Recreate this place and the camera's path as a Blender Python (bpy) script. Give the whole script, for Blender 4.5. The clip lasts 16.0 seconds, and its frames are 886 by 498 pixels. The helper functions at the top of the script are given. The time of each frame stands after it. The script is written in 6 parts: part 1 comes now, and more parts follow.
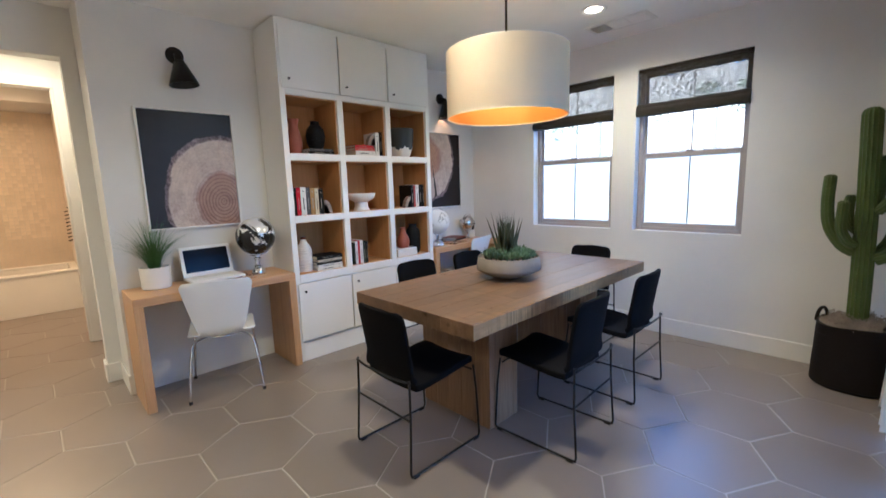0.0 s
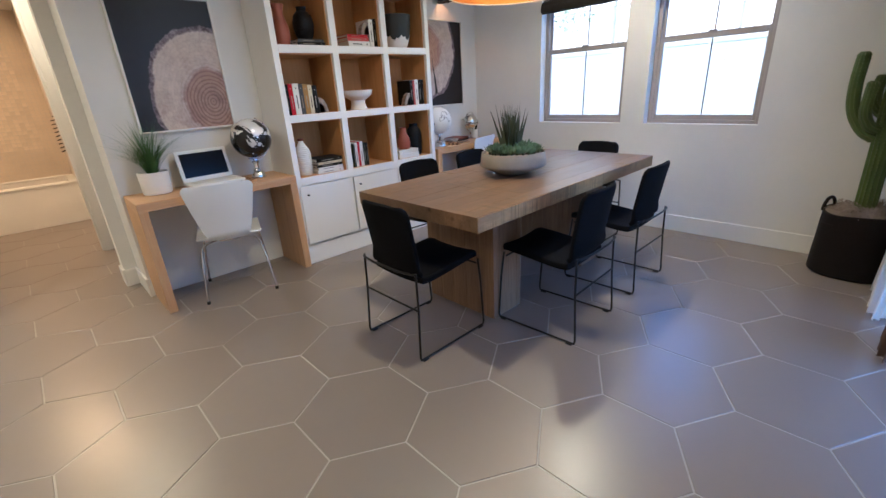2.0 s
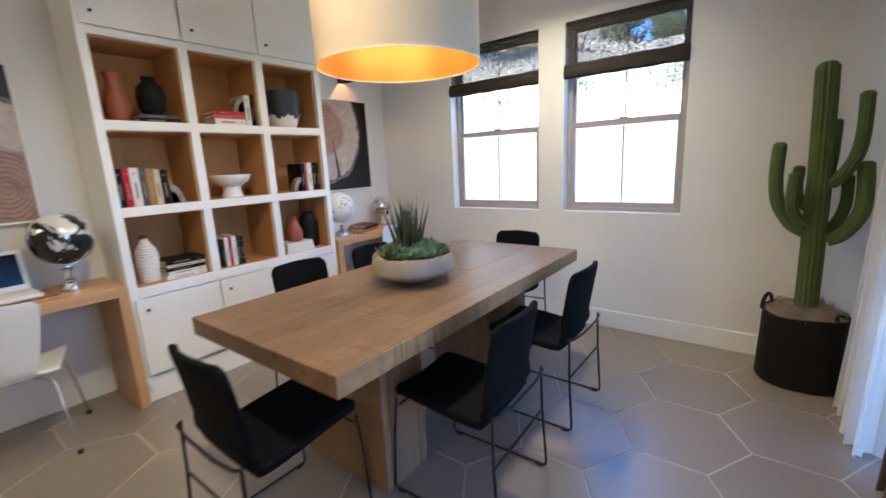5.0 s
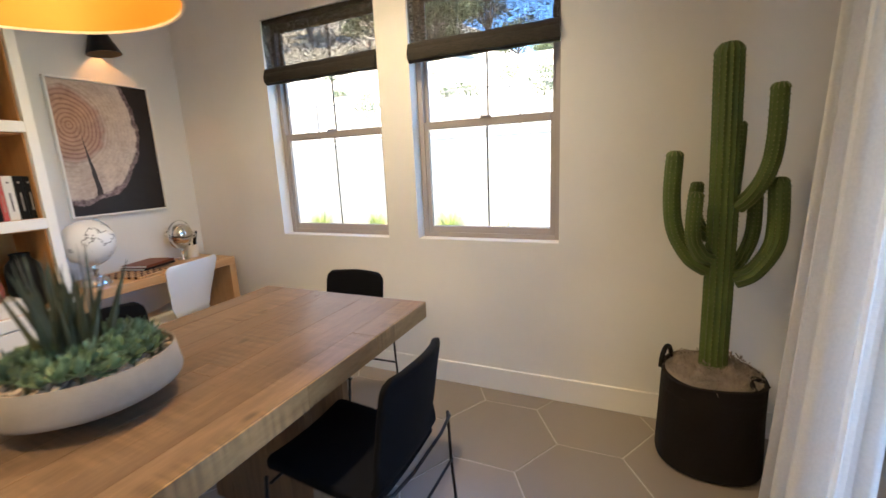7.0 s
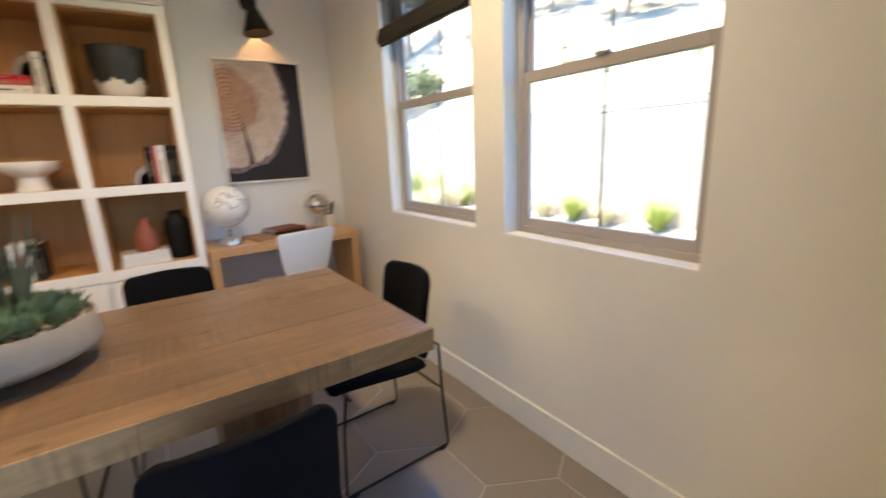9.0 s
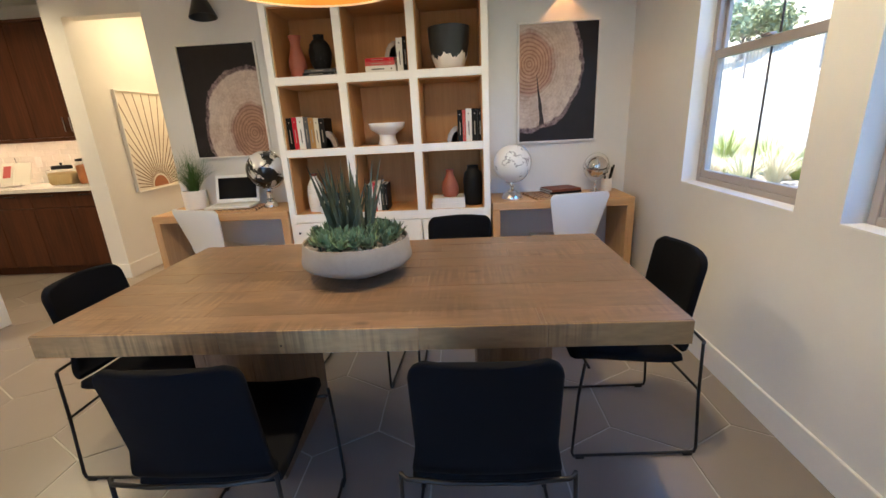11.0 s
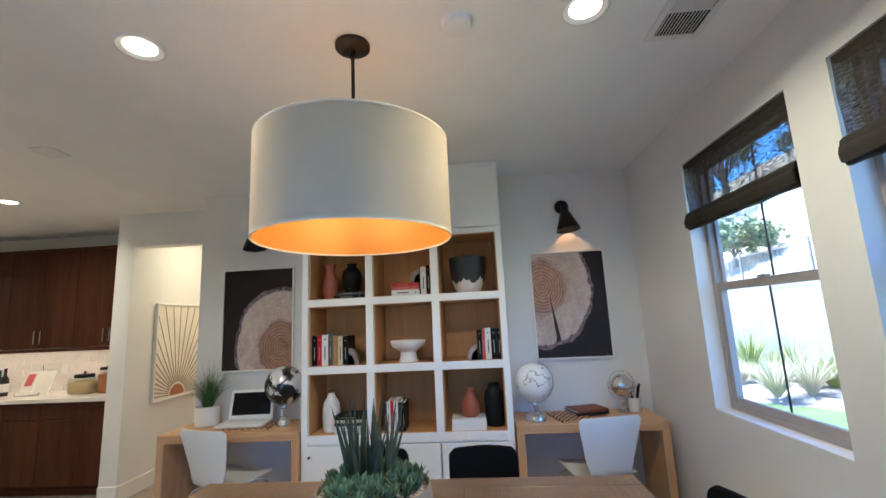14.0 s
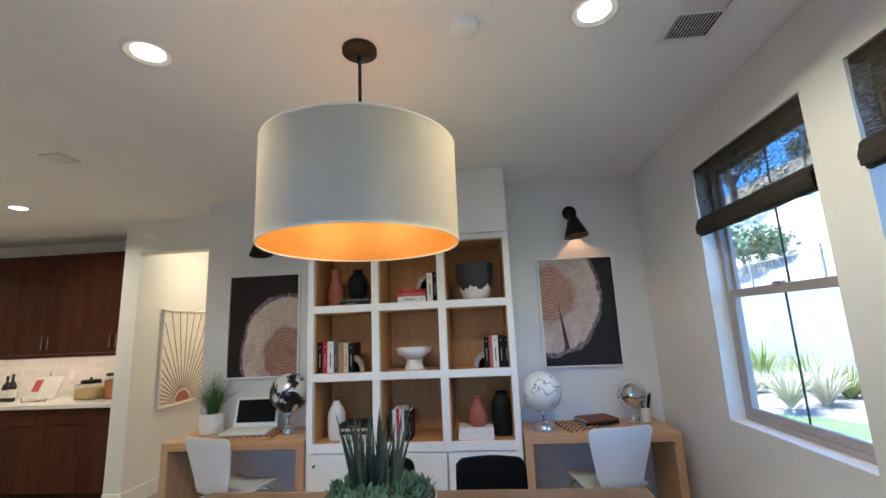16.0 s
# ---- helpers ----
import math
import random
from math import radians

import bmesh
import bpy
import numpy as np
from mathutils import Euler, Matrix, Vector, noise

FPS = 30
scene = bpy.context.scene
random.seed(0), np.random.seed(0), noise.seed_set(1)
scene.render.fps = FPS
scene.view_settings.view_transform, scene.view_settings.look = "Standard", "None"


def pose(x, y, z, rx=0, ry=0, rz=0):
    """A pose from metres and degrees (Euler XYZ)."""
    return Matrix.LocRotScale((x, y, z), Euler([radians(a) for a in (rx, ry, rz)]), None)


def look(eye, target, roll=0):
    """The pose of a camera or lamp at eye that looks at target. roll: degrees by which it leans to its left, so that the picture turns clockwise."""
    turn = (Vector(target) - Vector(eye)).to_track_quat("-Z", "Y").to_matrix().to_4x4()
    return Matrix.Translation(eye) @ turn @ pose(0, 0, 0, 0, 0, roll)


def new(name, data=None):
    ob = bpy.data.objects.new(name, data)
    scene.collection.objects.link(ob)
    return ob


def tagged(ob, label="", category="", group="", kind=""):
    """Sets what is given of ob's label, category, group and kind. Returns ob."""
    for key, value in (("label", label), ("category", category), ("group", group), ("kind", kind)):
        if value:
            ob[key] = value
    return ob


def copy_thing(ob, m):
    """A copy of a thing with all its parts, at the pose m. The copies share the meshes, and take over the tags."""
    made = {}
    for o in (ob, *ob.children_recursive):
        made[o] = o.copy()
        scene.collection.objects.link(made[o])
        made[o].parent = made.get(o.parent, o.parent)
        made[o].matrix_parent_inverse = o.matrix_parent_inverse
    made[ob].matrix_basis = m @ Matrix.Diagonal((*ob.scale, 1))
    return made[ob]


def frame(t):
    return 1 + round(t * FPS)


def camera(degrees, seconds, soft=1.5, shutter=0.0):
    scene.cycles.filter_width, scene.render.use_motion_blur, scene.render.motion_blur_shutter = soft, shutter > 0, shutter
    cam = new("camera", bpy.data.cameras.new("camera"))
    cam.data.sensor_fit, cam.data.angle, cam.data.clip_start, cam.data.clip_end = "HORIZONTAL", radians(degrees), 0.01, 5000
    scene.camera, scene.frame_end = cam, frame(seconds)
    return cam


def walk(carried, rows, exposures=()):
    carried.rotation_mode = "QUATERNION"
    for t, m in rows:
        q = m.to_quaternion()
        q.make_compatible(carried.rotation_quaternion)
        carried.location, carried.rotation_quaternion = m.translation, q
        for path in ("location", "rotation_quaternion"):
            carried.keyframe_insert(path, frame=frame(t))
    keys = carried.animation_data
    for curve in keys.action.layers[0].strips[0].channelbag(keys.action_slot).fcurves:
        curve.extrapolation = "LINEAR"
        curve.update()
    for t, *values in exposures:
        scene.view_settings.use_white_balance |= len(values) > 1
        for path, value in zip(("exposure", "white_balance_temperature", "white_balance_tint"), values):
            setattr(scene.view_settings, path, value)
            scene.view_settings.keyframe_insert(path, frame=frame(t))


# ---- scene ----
cam = camera(92.9, 16.0, shutter=0.5)
PATH = [
    (0, (2.618, 0.407, 1.425), (3.991, 1.831, 1.128), -1.8),
    (0.5, (2.617, 0.415, 1.398), (3.967, 1.824, 0.963), -2.3),
    (1, (2.62, 0.421, 1.378), (3.94, 1.813, 0.812), -2.8),
    (1.5, (2.62, 0.419, 1.355), (3.91, 1.797, 0.694), -3.3),
    (2, (2.616, 0.414, 1.348), (3.89, 1.783, 0.638), -3.4),
    (2.5, (2.606, 0.414, 1.341), (3.88, 1.798, 0.662), -3.4),
    (3, (2.58, 0.429, 1.361), (3.867, 1.838, 0.764), -3.4),
    (3.2, (2.599, 0.443, 1.357), (3.891, 1.867, 0.808), -3.4),
    (5.5, (3.56, 0.752, 1.405), (5.209, 1.823, 1.046), -2.8),
    (6, (3.82, 0.784, 1.407), (5.56, 1.704, 1.053), -2.6),
    (6.5, (4.112, 0.786, 1.407), (5.89, 1.62, 1.029), -2.6),
    (7, (4.373, 0.809, 1.412), (6.159, 1.616, 1.012), -2.6),
    (7.5, (4.645, 0.749, 1.381), (6.393, 1.633, 0.979), -2.9),
    (8, (4.913, 0.619, 1.393), (6.521, 1.72, 0.941), -3.5),
    (8.5, (5.15, 0.563, 1.361), (6.613, 1.848, 0.904), -3.1),
    (9, (5.367, 0.582, 1.346), (6.463, 2.191, 0.888), -2.5),
    (9.5, (5.41, 0.552, 1.356), (5.774, 2.409, 0.777), -2.2),
    (9.7, (5.415, 0.54, 1.356), (5.53, 2.417, 0.743), -2.4),
    (11.8, (5.38, 0.542, 1.367), (5.247, 2.488, 0.924), -3.2),
    (12, (5.373, 0.534, 1.388), (5.237, 2.495, 1.018), -3.4),
    (12.5, (5.373, 0.526, 1.425), (5.231, 2.515, 1.259), -3.3),
    (13, (5.369, 0.514, 1.46), (5.225, 2.508, 1.494), -3.1),
    (13.5, (5.367, 0.507, 1.489), (5.228, 2.491, 1.697), -2.8),
    (14, (5.376, 0.513, 1.526), (5.24, 2.481, 1.854), -2.7),
    (14.5, (5.379, 0.522, 1.532), (5.251, 2.478, 1.926), -2.7),
    (15, (5.379, 0.532, 1.533), (5.257, 2.485, 1.944), -2.6),
    (15.5, (5.378, 0.535, 1.53), (5.249, 2.491, 1.928), -2.6),
    (16, (5.368, 0.541, 1.525), (5.206, 2.502, 1.887), -2.5),
]
EXPOSURES = [(0.0, 2.78, 4550, 9), (2.5, 2.68, 4550, 11), (5.0, 2.89, 4800, 9), (7.0, 2.88, 5750, 9), (8.5, 2.93, 5950, 9), (9.5, 2.78, 5850, 8), (12.0, 2.82, 5050, 8), (13.5, 2.59, 4560, 5), (15.0, 2.45, 4540, 5), (16.0, 2.48, 4540, 5)]
walk(cam, [(t, look(eye, target, roll)) for t, eye, target, roll in PATH], EXPOSURES)

# ---- daylight ----
SUN_ELEV, SUN_AZ = 71.0, 288.0  # azimuth clockwise from +y
world = bpy.data.worlds.new("sky")
scene.world = world
world.use_nodes = True
wn = world.node_tree.nodes
sky = wn.new("ShaderNodeTexSky")
sky.sky_type = "NISHITA"
sky.sun_disc = False
sky.sun_elevation = radians(SUN_ELEV)
sky.sun_rotation = radians(SUN_AZ)
sky.air_density, sky.dust_density, sky.ozone_density = 1.2, 0.0, 10.0
wn["Background"].inputs["Strength"].default_value = 0.15
deep = wn.new("ShaderNodeHueSaturation")
deep.inputs["Saturation"].default_value = 1.05
world.node_tree.links.new(sky.outputs[0], deep.inputs["Color"])
world.node_tree.links.new(deep.outputs[0], wn["Background"].inputs["Color"])
sun_data = bpy.data.lights.new("sun", "SUN")
sun_data.energy, sun_data.angle, sun_data.color = 4.6, radians(0.5), (1.0, 0.84, 0.62)
sun = new("sun", sun_data)
az, el = radians(SUN_AZ), radians(SUN_ELEV)
sun.matrix_world = look((math.sin(az) * math.cos(el) * 30, math.cos(az) * math.cos(el) * 30, math.sin(el) * 30), (0, 0, 0))

WARM = (1.0, 0.73, 0.38)


def disc_lamp(name, place, power, size, color=WARM, spread=170):
    d = bpy.data.lights.new(name, "AREA")
    d.shape, d.size, d.energy, d.color, d.spread = "DISK", size, power, color, radians(spread)
    o = new(name, d)
    o.matrix_world = pose(*place)
    return o


def bulb_lamp(name, place, power, size=0.03, color=(1.0, 0.61, 0.25)):
    d = bpy.data.lights.new(name, "POINT")
    d.energy, d.color, d.shadow_soft_size = power, color, size
    o = new(name, d)
    o.location = place
    return o


CEIL = 2.72
# The last three downlights are unseen, added to brighten the west side.
CANS = [(4.03, 2.03), (5.88, 2.05), (1.34, 3.80), (1.3, 1.6), (-1.2, 3.8), (-1.2, 1.2)]
for cx, cy in CANS:
    disc_lamp("can_lamp", (cx, cy, CEIL - 0.012), 3.75, 0.15, spread=150)
# Hall and bathroom lamps are assumed, not seen; they light those two rooms.
disc_lamp("hall_unseen_lamp", (2.6, 5.2, CEIL - 0.012), 2.3, 0.24, (1.0, 0.7, 0.34), 178)
disc_lamp("bath_unseen_lamp", (2.2, 6.7, CEIL - 0.012), 6.2, 0.13, (1.0, 0.54, 0.2))
for bx in (4.776, 5.046):
    bulb_lamp("pendant_bulb_lamp", (bx, 2.145, 2.075), 0.40)
bulb_lamp("sconce_bulb_lamp", (6.157, 3.976, 2.30), 0.6, 0.012, (1.0, 0.42, 0.12))


# ---- materials ----
def node_mat(name):
    m = bpy.data.materials.new(name)
    m.use_nodes = True
    nt = m.node_tree
    return m, nt, nt.nodes["Principled BSDF"], nt.nodes["Material Output"]


def ramp(nt, fac, stops):
    r = nt.nodes.new("ShaderNodeValToRGB")
    while len(r.color_ramp.elements) < len(stops):
        r.color_ramp.elements.new(0.5)
    for e, (p, c) in zip(r.color_ramp.elements, stops):
        e.position, e.color = p, (*c, 1)
    nt.links.new(fac, r.inputs[0])
    return r.outputs[0]


def coords(nt, scale=(1, 1, 1), rot=(0, 0, 0), kind="Object"):
    tc = nt.nodes.new("ShaderNodeNewGeometry" if kind == "Position" else "ShaderNodeTexCoord")
    mp = nt.nodes.new("ShaderNodeMapping")
    mp.inputs["Scale"].default_value = scale
    mp.inputs["Rotation"].default_value = [radians(a) for a in rot]
    nt.links.new(tc.outputs[kind], mp.inputs[0])
    return mp.outputs[0]


def noise_tex(nt, vec, scale, detail=4.0, rough=0.55, dist=0.0):
    n = nt.nodes.new("ShaderNodeTexNoise")
    n.inputs["Scale"].default_value, n.inputs["Detail"].default_value = scale, detail
    n.inputs["Roughness"].default_value, n.inputs["Distortion"].default_value = rough, dist
    nt.links.new(vec, n.inputs["Vector"])
    return n.outputs["Fac"]


def math_node(nt, op, a, b=None):
    n = nt.nodes.new("ShaderNodeMath")
    n.operation = op
    for i, v in enumerate((a, b)):
        if v is None:
            continue
        if isinstance(v, (int, float)):
            n.inputs[i].default_value = v
        else:
            nt.links.new(v, n.inputs[i])
    return n.outputs[0]


def mix_col(nt, fac, a, b, mode="MIX"):
    n = nt.nodes.new("ShaderNodeMix")
    n.data_type, n.blend_type = "RGBA", mode
    for i, v in ((0, fac), (6, a), (7, b)):
        if isinstance(v, (int, float)):
            n.inputs[i].default_value = v
        elif isinstance(v, tuple):
            n.inputs[i].default_value = (*v, 1)
        else:
            nt.links.new(v, n.inputs[i])
    return n.outputs[2]


def bump(nt, bsdf, height, strength=0.3, dist=0.002):
    b = nt.nodes.new("ShaderNodeBump")
    b.inputs["Strength"].default_value, b.inputs["Distance"].default_value = strength, dist
    nt.links.new(height, b.inputs["Height"])
    nt.links.new(b.outputs[0], bsdf.inputs["Normal"])


def dim(c, k):
    return tuple(min(1.0, v * k) for v in c)


def surface(name, col, rough=0.5, metal=0.0, var=0.1, big=2.0, fine=60.0, relief=0.0, relief_scale=250.0, rvar=0.1, spread=0.0, kind="Object"):
    """A plain coloured surface with a large and a fine variation and optional relief."""
    m, nt, b, _ = node_mat(name)
    v = coords(nt, kind=kind)
    n1, n2 = noise_tex(nt, v, big, 3), noise_tex(nt, v, fine, 3)
    c = ramp(nt, n1, [(0.3, dim(col, 1 - var)), (0.7, dim(col, 1 + var))])
    c = mix_col(nt, var, c, ramp(nt, n2, [(0.2, dim(col, 0.7)), (0.8, dim(col, 1.3))]))
    if spread:
        oi = nt.nodes.new("ShaderNodeObjectInfo")
        c = mix_col(nt, 1.0, c, ramp(nt, oi.outputs["Random"], [(0, (1 - spread,) * 3), (1, (1 + spread,) * 3)]), "MULTIPLY")
    nt.links.new(c, b.inputs["Base Color"])
    nt.links.new(math_node(nt, "ADD", rough - rvar / 2, math_node(nt, "MULTIPLY", n1, rvar)), b.inputs["Roughness"])
    b.inputs["Metallic"].default_value = metal
    if relief:
        bump(nt, b, noise_tex(nt, v, relief_scale, 4), relief)
    return m


def wood(name, dark, light, axis="x", grain=1.0, rough=0.45, spread=0.0, knots=0.0, saw=0.0, holes=False, short=1.0):
    """Streaky wood, its grain along one axis of the object."""
    m, nt, b, _ = node_mat(name)
    long, cross = 1.2 * grain * short, 22.0 * grain
    sc = {"x": (long, cross, cross), "y": (cross, long, cross), "z": (cross, cross, long)}[axis]
    v = coords(nt, sc)
    if spread:
        oi = nt.nodes.new("ShaderNodeObjectInfo")
        va = nt.nodes.new("ShaderNodeVectorMath")
        va.operation = "ADD"
        sx = nt.nodes.new("ShaderNodeCombineXYZ")
        nt.links.new(math_node(nt, "MULTIPLY", oi.outputs["Random"], 40.0), sx.inputs[0])
        nt.links.new(math_node(nt, "MULTIPLY", oi.outputs["Random"], 17.0), sx.inputs[1])
        nt.links.new(v, va.inputs[0])
        nt.links.new(sx.outputs[0], va.inputs[1])
        v = va.outputs[0]
    n1 = noise_tex(nt, v, 1.0, 5, 0.6, 0.6)
    n2 = noise_tex(nt, v, 6.0, 3, 0.6)
    mid = tuple((p + q) / 2 for p, q in zip(dark, light))
    c = ramp(nt, n1, [(0.3, dark), (0.5, mid), (0.7, light)])
    c = mix_col(nt, 0.35, c, ramp(nt, n2, [(0.35, dark), (0.65, light)]))
    if knots:
        vk = coords(nt, (1.5, 3.5, 3.5))
        vo = nt.nodes.new("ShaderNodeTexVoronoi")
        vo.inputs["Scale"].default_value = 2.2
        nt.links.new(vk, vo.inputs["Vector"])
        k = ramp(nt, vo.outputs["Distance"], [(0.05, dim(dark, 0.35)), (0.13, (1, 1, 1))])
        c = mix_col(nt, knots, c, k, "MULTIPLY")
    if holes:
        vh = nt.nodes.new("ShaderNodeTexVoronoi")
        vh.inputs["Scale"].default_value = 7.0
        nt.links.new(coords(nt), vh.inputs["Vector"])
        c = mix_col(nt, ramp(nt, vh.outputs["Distance"], [(0.022, (1, 1, 1)), (0.032, (0, 0, 0))]), c, dim(dark, 0.15))
    if saw:
        marks = noise_tex(nt, coords(nt, (75.0, 3.0, 1.5)), 1.0, 2, 0.5)
        patch = noise_tex(nt, coords(nt, (2.0, 5.0, 5.0)), 1.5, 2, 0.5)
        stain = noise_tex(nt, coords(nt, (3.0, 7.0, 7.0)), 1.0, 4, 0.65, 0.5)
        c = mix_col(nt, 1.0, c, ramp(nt, stain, [(0.3, (0.82, 0.825, 0.83)), (0.65, (1.1, 1.09, 1.08))]), "MULTIPLY")
        f = math_node(nt, "MULTIPLY", ramp(nt, patch, [(0.45, (0, 0, 0)), (0.62, (1, 1, 1))]), saw)
        c = mix_col(nt, f, c, mix_col(nt, 1.0, c, ramp(nt, marks, [(0.4, (0.62,) * 3), (0.6, (1.3,) * 3)]), "MULTIPLY"))
    if spread:
        c = mix_col(nt, 1.0, c, ramp(nt, oi.outputs["Random"], [(0, (1 - spread,) * 3), (1, (1 + spread,) * 3)]), "MULTIPLY")
    nt.links.new(c, b.inputs["Base Color"])
    nt.links.new(math_node(nt, "ADD", rough - 0.1, math_node(nt, "MULTIPLY", n1, 0.2)), b.inputs["Roughness"])
    bump(nt, b, n2, 0.15, 0.001)
    return m


def glow(name, col, strength):
    m, nt, b, out = node_mat(name)
    e = nt.nodes.new("ShaderNodeEmission")
    e.inputs[0].default_value, e.inputs[1].default_value = (*col, 1), strength
    nt.links.new(e.outputs[0], out.inputs[0])
    return m


def clear_glass(name, tint=(1, 1, 1), gloss=1.0):
    """Thin pane: straight-through light with a Fresnel gloss."""
    m, nt, b, out = node_mat(name)
    t, g, f, x = (nt.nodes.new("ShaderNode" + k) for k in ("BsdfTransparent", "BsdfGlossy", "LayerWeight", "MixShader"))
    t.inputs[0].default_value = (*tint, 1)
    g.inputs["Roughness"].default_value = 0.02
    f.inputs[0].default_value = 0.5
    k = math_node(nt, "ADD", 0.04, math_node(nt, "MULTIPLY", math_node(nt, "POWER", f.outputs["Facing"], 5.0), 0.7))
    nt.links.new(k, x.inputs[0])
    nt.links.new(t.outputs[0], x.inputs[1])
    nt.links.new(g.outputs[0], x.inputs[2])
    nt.links.new(x.outputs[0], out.inputs[0])
    return m


def cloth_sheer(name, col, share=0.5):
    m, nt, b, out = node_mat(name)
    v = coords(nt)
    d, t, x = (nt.nodes.new("ShaderNode" + k) for k in ("BsdfDiffuse", "BsdfTranslucent", "MixShader"))
    c = ramp(nt, noise_tex(nt, v, 90, 3), [(0.3, dim(col, 0.93)), (0.7, col)])
    nt.links.new(c, d.inputs[0])
    nt.links.new(c, t.inputs[0])
    x.inputs[0].default_value = share
    nt.links.new(d.outputs[0], x.inputs[1])
    nt.links.new(t.outputs[0], x.inputs[2])
    nt.links.new(x.outputs[0], out.inputs[0])
    return m


def woven_shade(name, see, tone=1.0):
    """Dark woven grass cloth with gaps that let daylight through."""
    m, nt, b, out = node_mat(name)
    v = coords(nt, (1, 26, 420))
    n = noise_tex(nt, v, 1.0, 3, 0.7)
    n2 = noise_tex(nt, coords(nt, (1, 160, 12)), 1.0, 2)
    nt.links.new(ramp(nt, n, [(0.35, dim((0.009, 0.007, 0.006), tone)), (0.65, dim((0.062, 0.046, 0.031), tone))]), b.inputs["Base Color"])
    b.inputs["Roughness"].default_value = 0.8
    bump(nt, b, n, 0.6, 0.002)
    t, x = nt.nodes.new("ShaderNodeBsdfTransparent"), nt.nodes.new("ShaderNodeMixShader")
    gap = ramp(nt, math_node(nt, "ADD", math_node(nt, "MULTIPLY", n, 0.8), math_node(nt, "MULTIPLY", n2, 0.2)), [(0.45, (0, 0, 0)), (0.58, (see,) * 3)])
    nt.links.new(gap, x.inputs[0])
    nt.links.new(b.outputs[0], x.inputs[1])
    nt.links.new(t.outputs[0], x.inputs[2])
    nt.links.new(x.outputs[0], out.inputs[0])
    return m


def slice_print(name, cx, cz, rad, split=False, rings_k=0.7, heart=1.0):
    """A printed cross-cut of a log on charcoal: rings about (cx, cz) in the print's own plane."""
    m, nt, b, _ = node_mat(name)
    tc = nt.nodes.new("ShaderNodeTexCoord")
    sp = nt.nodes.new("ShaderNodeSeparateXYZ")
    nt.links.new(tc.outputs["Object"], sp.inputs[0])
    dx, dz = math_node(nt, "SUBTRACT", sp.outputs[0], cx), math_node(nt, "SUBTRACT", sp.outputs[2], cz)
    r = math_node(nt, "SQRT", math_node(nt, "ADD", math_node(nt, "MULTIPLY", dx, dx), math_node(nt, "MULTIPLY", math_node(nt, "MULTIPLY", dz, dz), 0.64)))

    def shifted(base, fac, amount):
        return math_node(nt, "ADD", base, math_node(nt, "MULTIPLY", math_node(nt, "SUBTRACT", fac, 0.5), amount))

    wob = shifted(r, noise_tex(nt, coords(nt), 3.2, 2, 0.45), 0.1)
    blot = shifted(wob, noise_tex(nt, coords(nt), 11, 3, 0.6), 0.09)
    ring_r = shifted(shifted(r, noise_tex(nt, coords(nt), 5, 2, 0.4), 0.035), noise_tex(nt, coords(nt), 60, 2), 0.003)
    rough_edge = shifted(shifted(wob, noise_tex(nt, coords(nt), 16, 3), 0.035), noise_tex(nt, coords(nt), 60, 3), 0.02)
    rings = math_node(nt, "ADD", math_node(nt, "MULTIPLY", math_node(nt, "SINE", math_node(nt, "MULTIPLY", ring_r, 290.0)), 0.5), 0.5)
    fine, grain = noise_tex(nt, coords(nt), 26, 6, 0.72), noise_tex(nt, coords(nt), 7, 5, 0.65, 0.8)
    col = ramp(nt, math_node(nt, "DIVIDE", blot, rad), [(0.0, dim((0.34, 0.2, 0.13), heart)), (0.33, dim((0.37, 0.225, 0.155), heart)), (0.42, dim((0.33, 0.2, 0.155), heart)), (0.49, (0.53, 0.42, 0.345)), (0.92, (0.6, 0.505, 0.435))])
    ringmask = ramp(nt, math_node(nt, "DIVIDE", blot, rad), [(0.38, (1, 1, 1)), (0.56, (0.13,) * 3)])
    dark_line = mix_col(nt, 1.0, col, ramp(nt, rings, [(0.1, (0.5, 0.43, 0.4)), (0.55, (1.08,) * 3)]), "MULTIPLY")
    col = mix_col(nt, math_node(nt, "MULTIPLY", ringmask, rings_k), col, dark_line)
    col = mix_col(nt, 0.55, col, mix_col(nt, 1.0, col, ramp(nt, fine, [(0.35, (0.72, 0.68, 0.67)), (0.6, (1.12,) * 3)]), "MULTIPLY"))
    col = mix_col(nt, 0.7, col, mix_col(nt, 1.0, col, ramp(nt, grain, [(0.3, (0.68, 0.6, 0.6)), (0.5, (1.0,) * 3), (0.75, (1.14,) * 3)]), "MULTIPLY"))
    if split:
        off = math_node(nt, "ABSOLUTE", math_node(nt, "ADD", math_node(nt, "SUBTRACT", shifted(dx, noise_tex(nt, coords(nt), 9, 2), 0.03), 0.045), math_node(nt, "MULTIPLY", dz, 0.12)))
        wide = math_node(nt, "MULTIPLY", math_node(nt, "ADD", dz, 0.06), -0.05)
        col = mix_col(nt, math_node(nt, "LESS_THAN", off, wide), col, (0.035, 0.026, 0.026))
    edge = math_node(nt, "DIVIDE", rough_edge, rad * 1.25)
    bark = ramp(nt, edge, [(0.755, (0, 0, 0)), (0.775, (1, 1, 1))])
    col = mix_col(nt, bark, col, ramp(nt, fine, [(0.4, (0.075, 0.045, 0.05)), (0.65, (0.33, 0.25, 0.25))]))
    bg = ramp(nt, edge, [(0.81, (0, 0, 0)), (0.82, (1, 1, 1))])
    col = mix_col(nt, bg, col, ramp(nt, grain, [(0.3, (0.015, 0.0115, 0.0135)), (0.7, (0.021, 0.0165, 0.019))]))
    b.inputs["Specular IOR Level"].default_value = 0.3
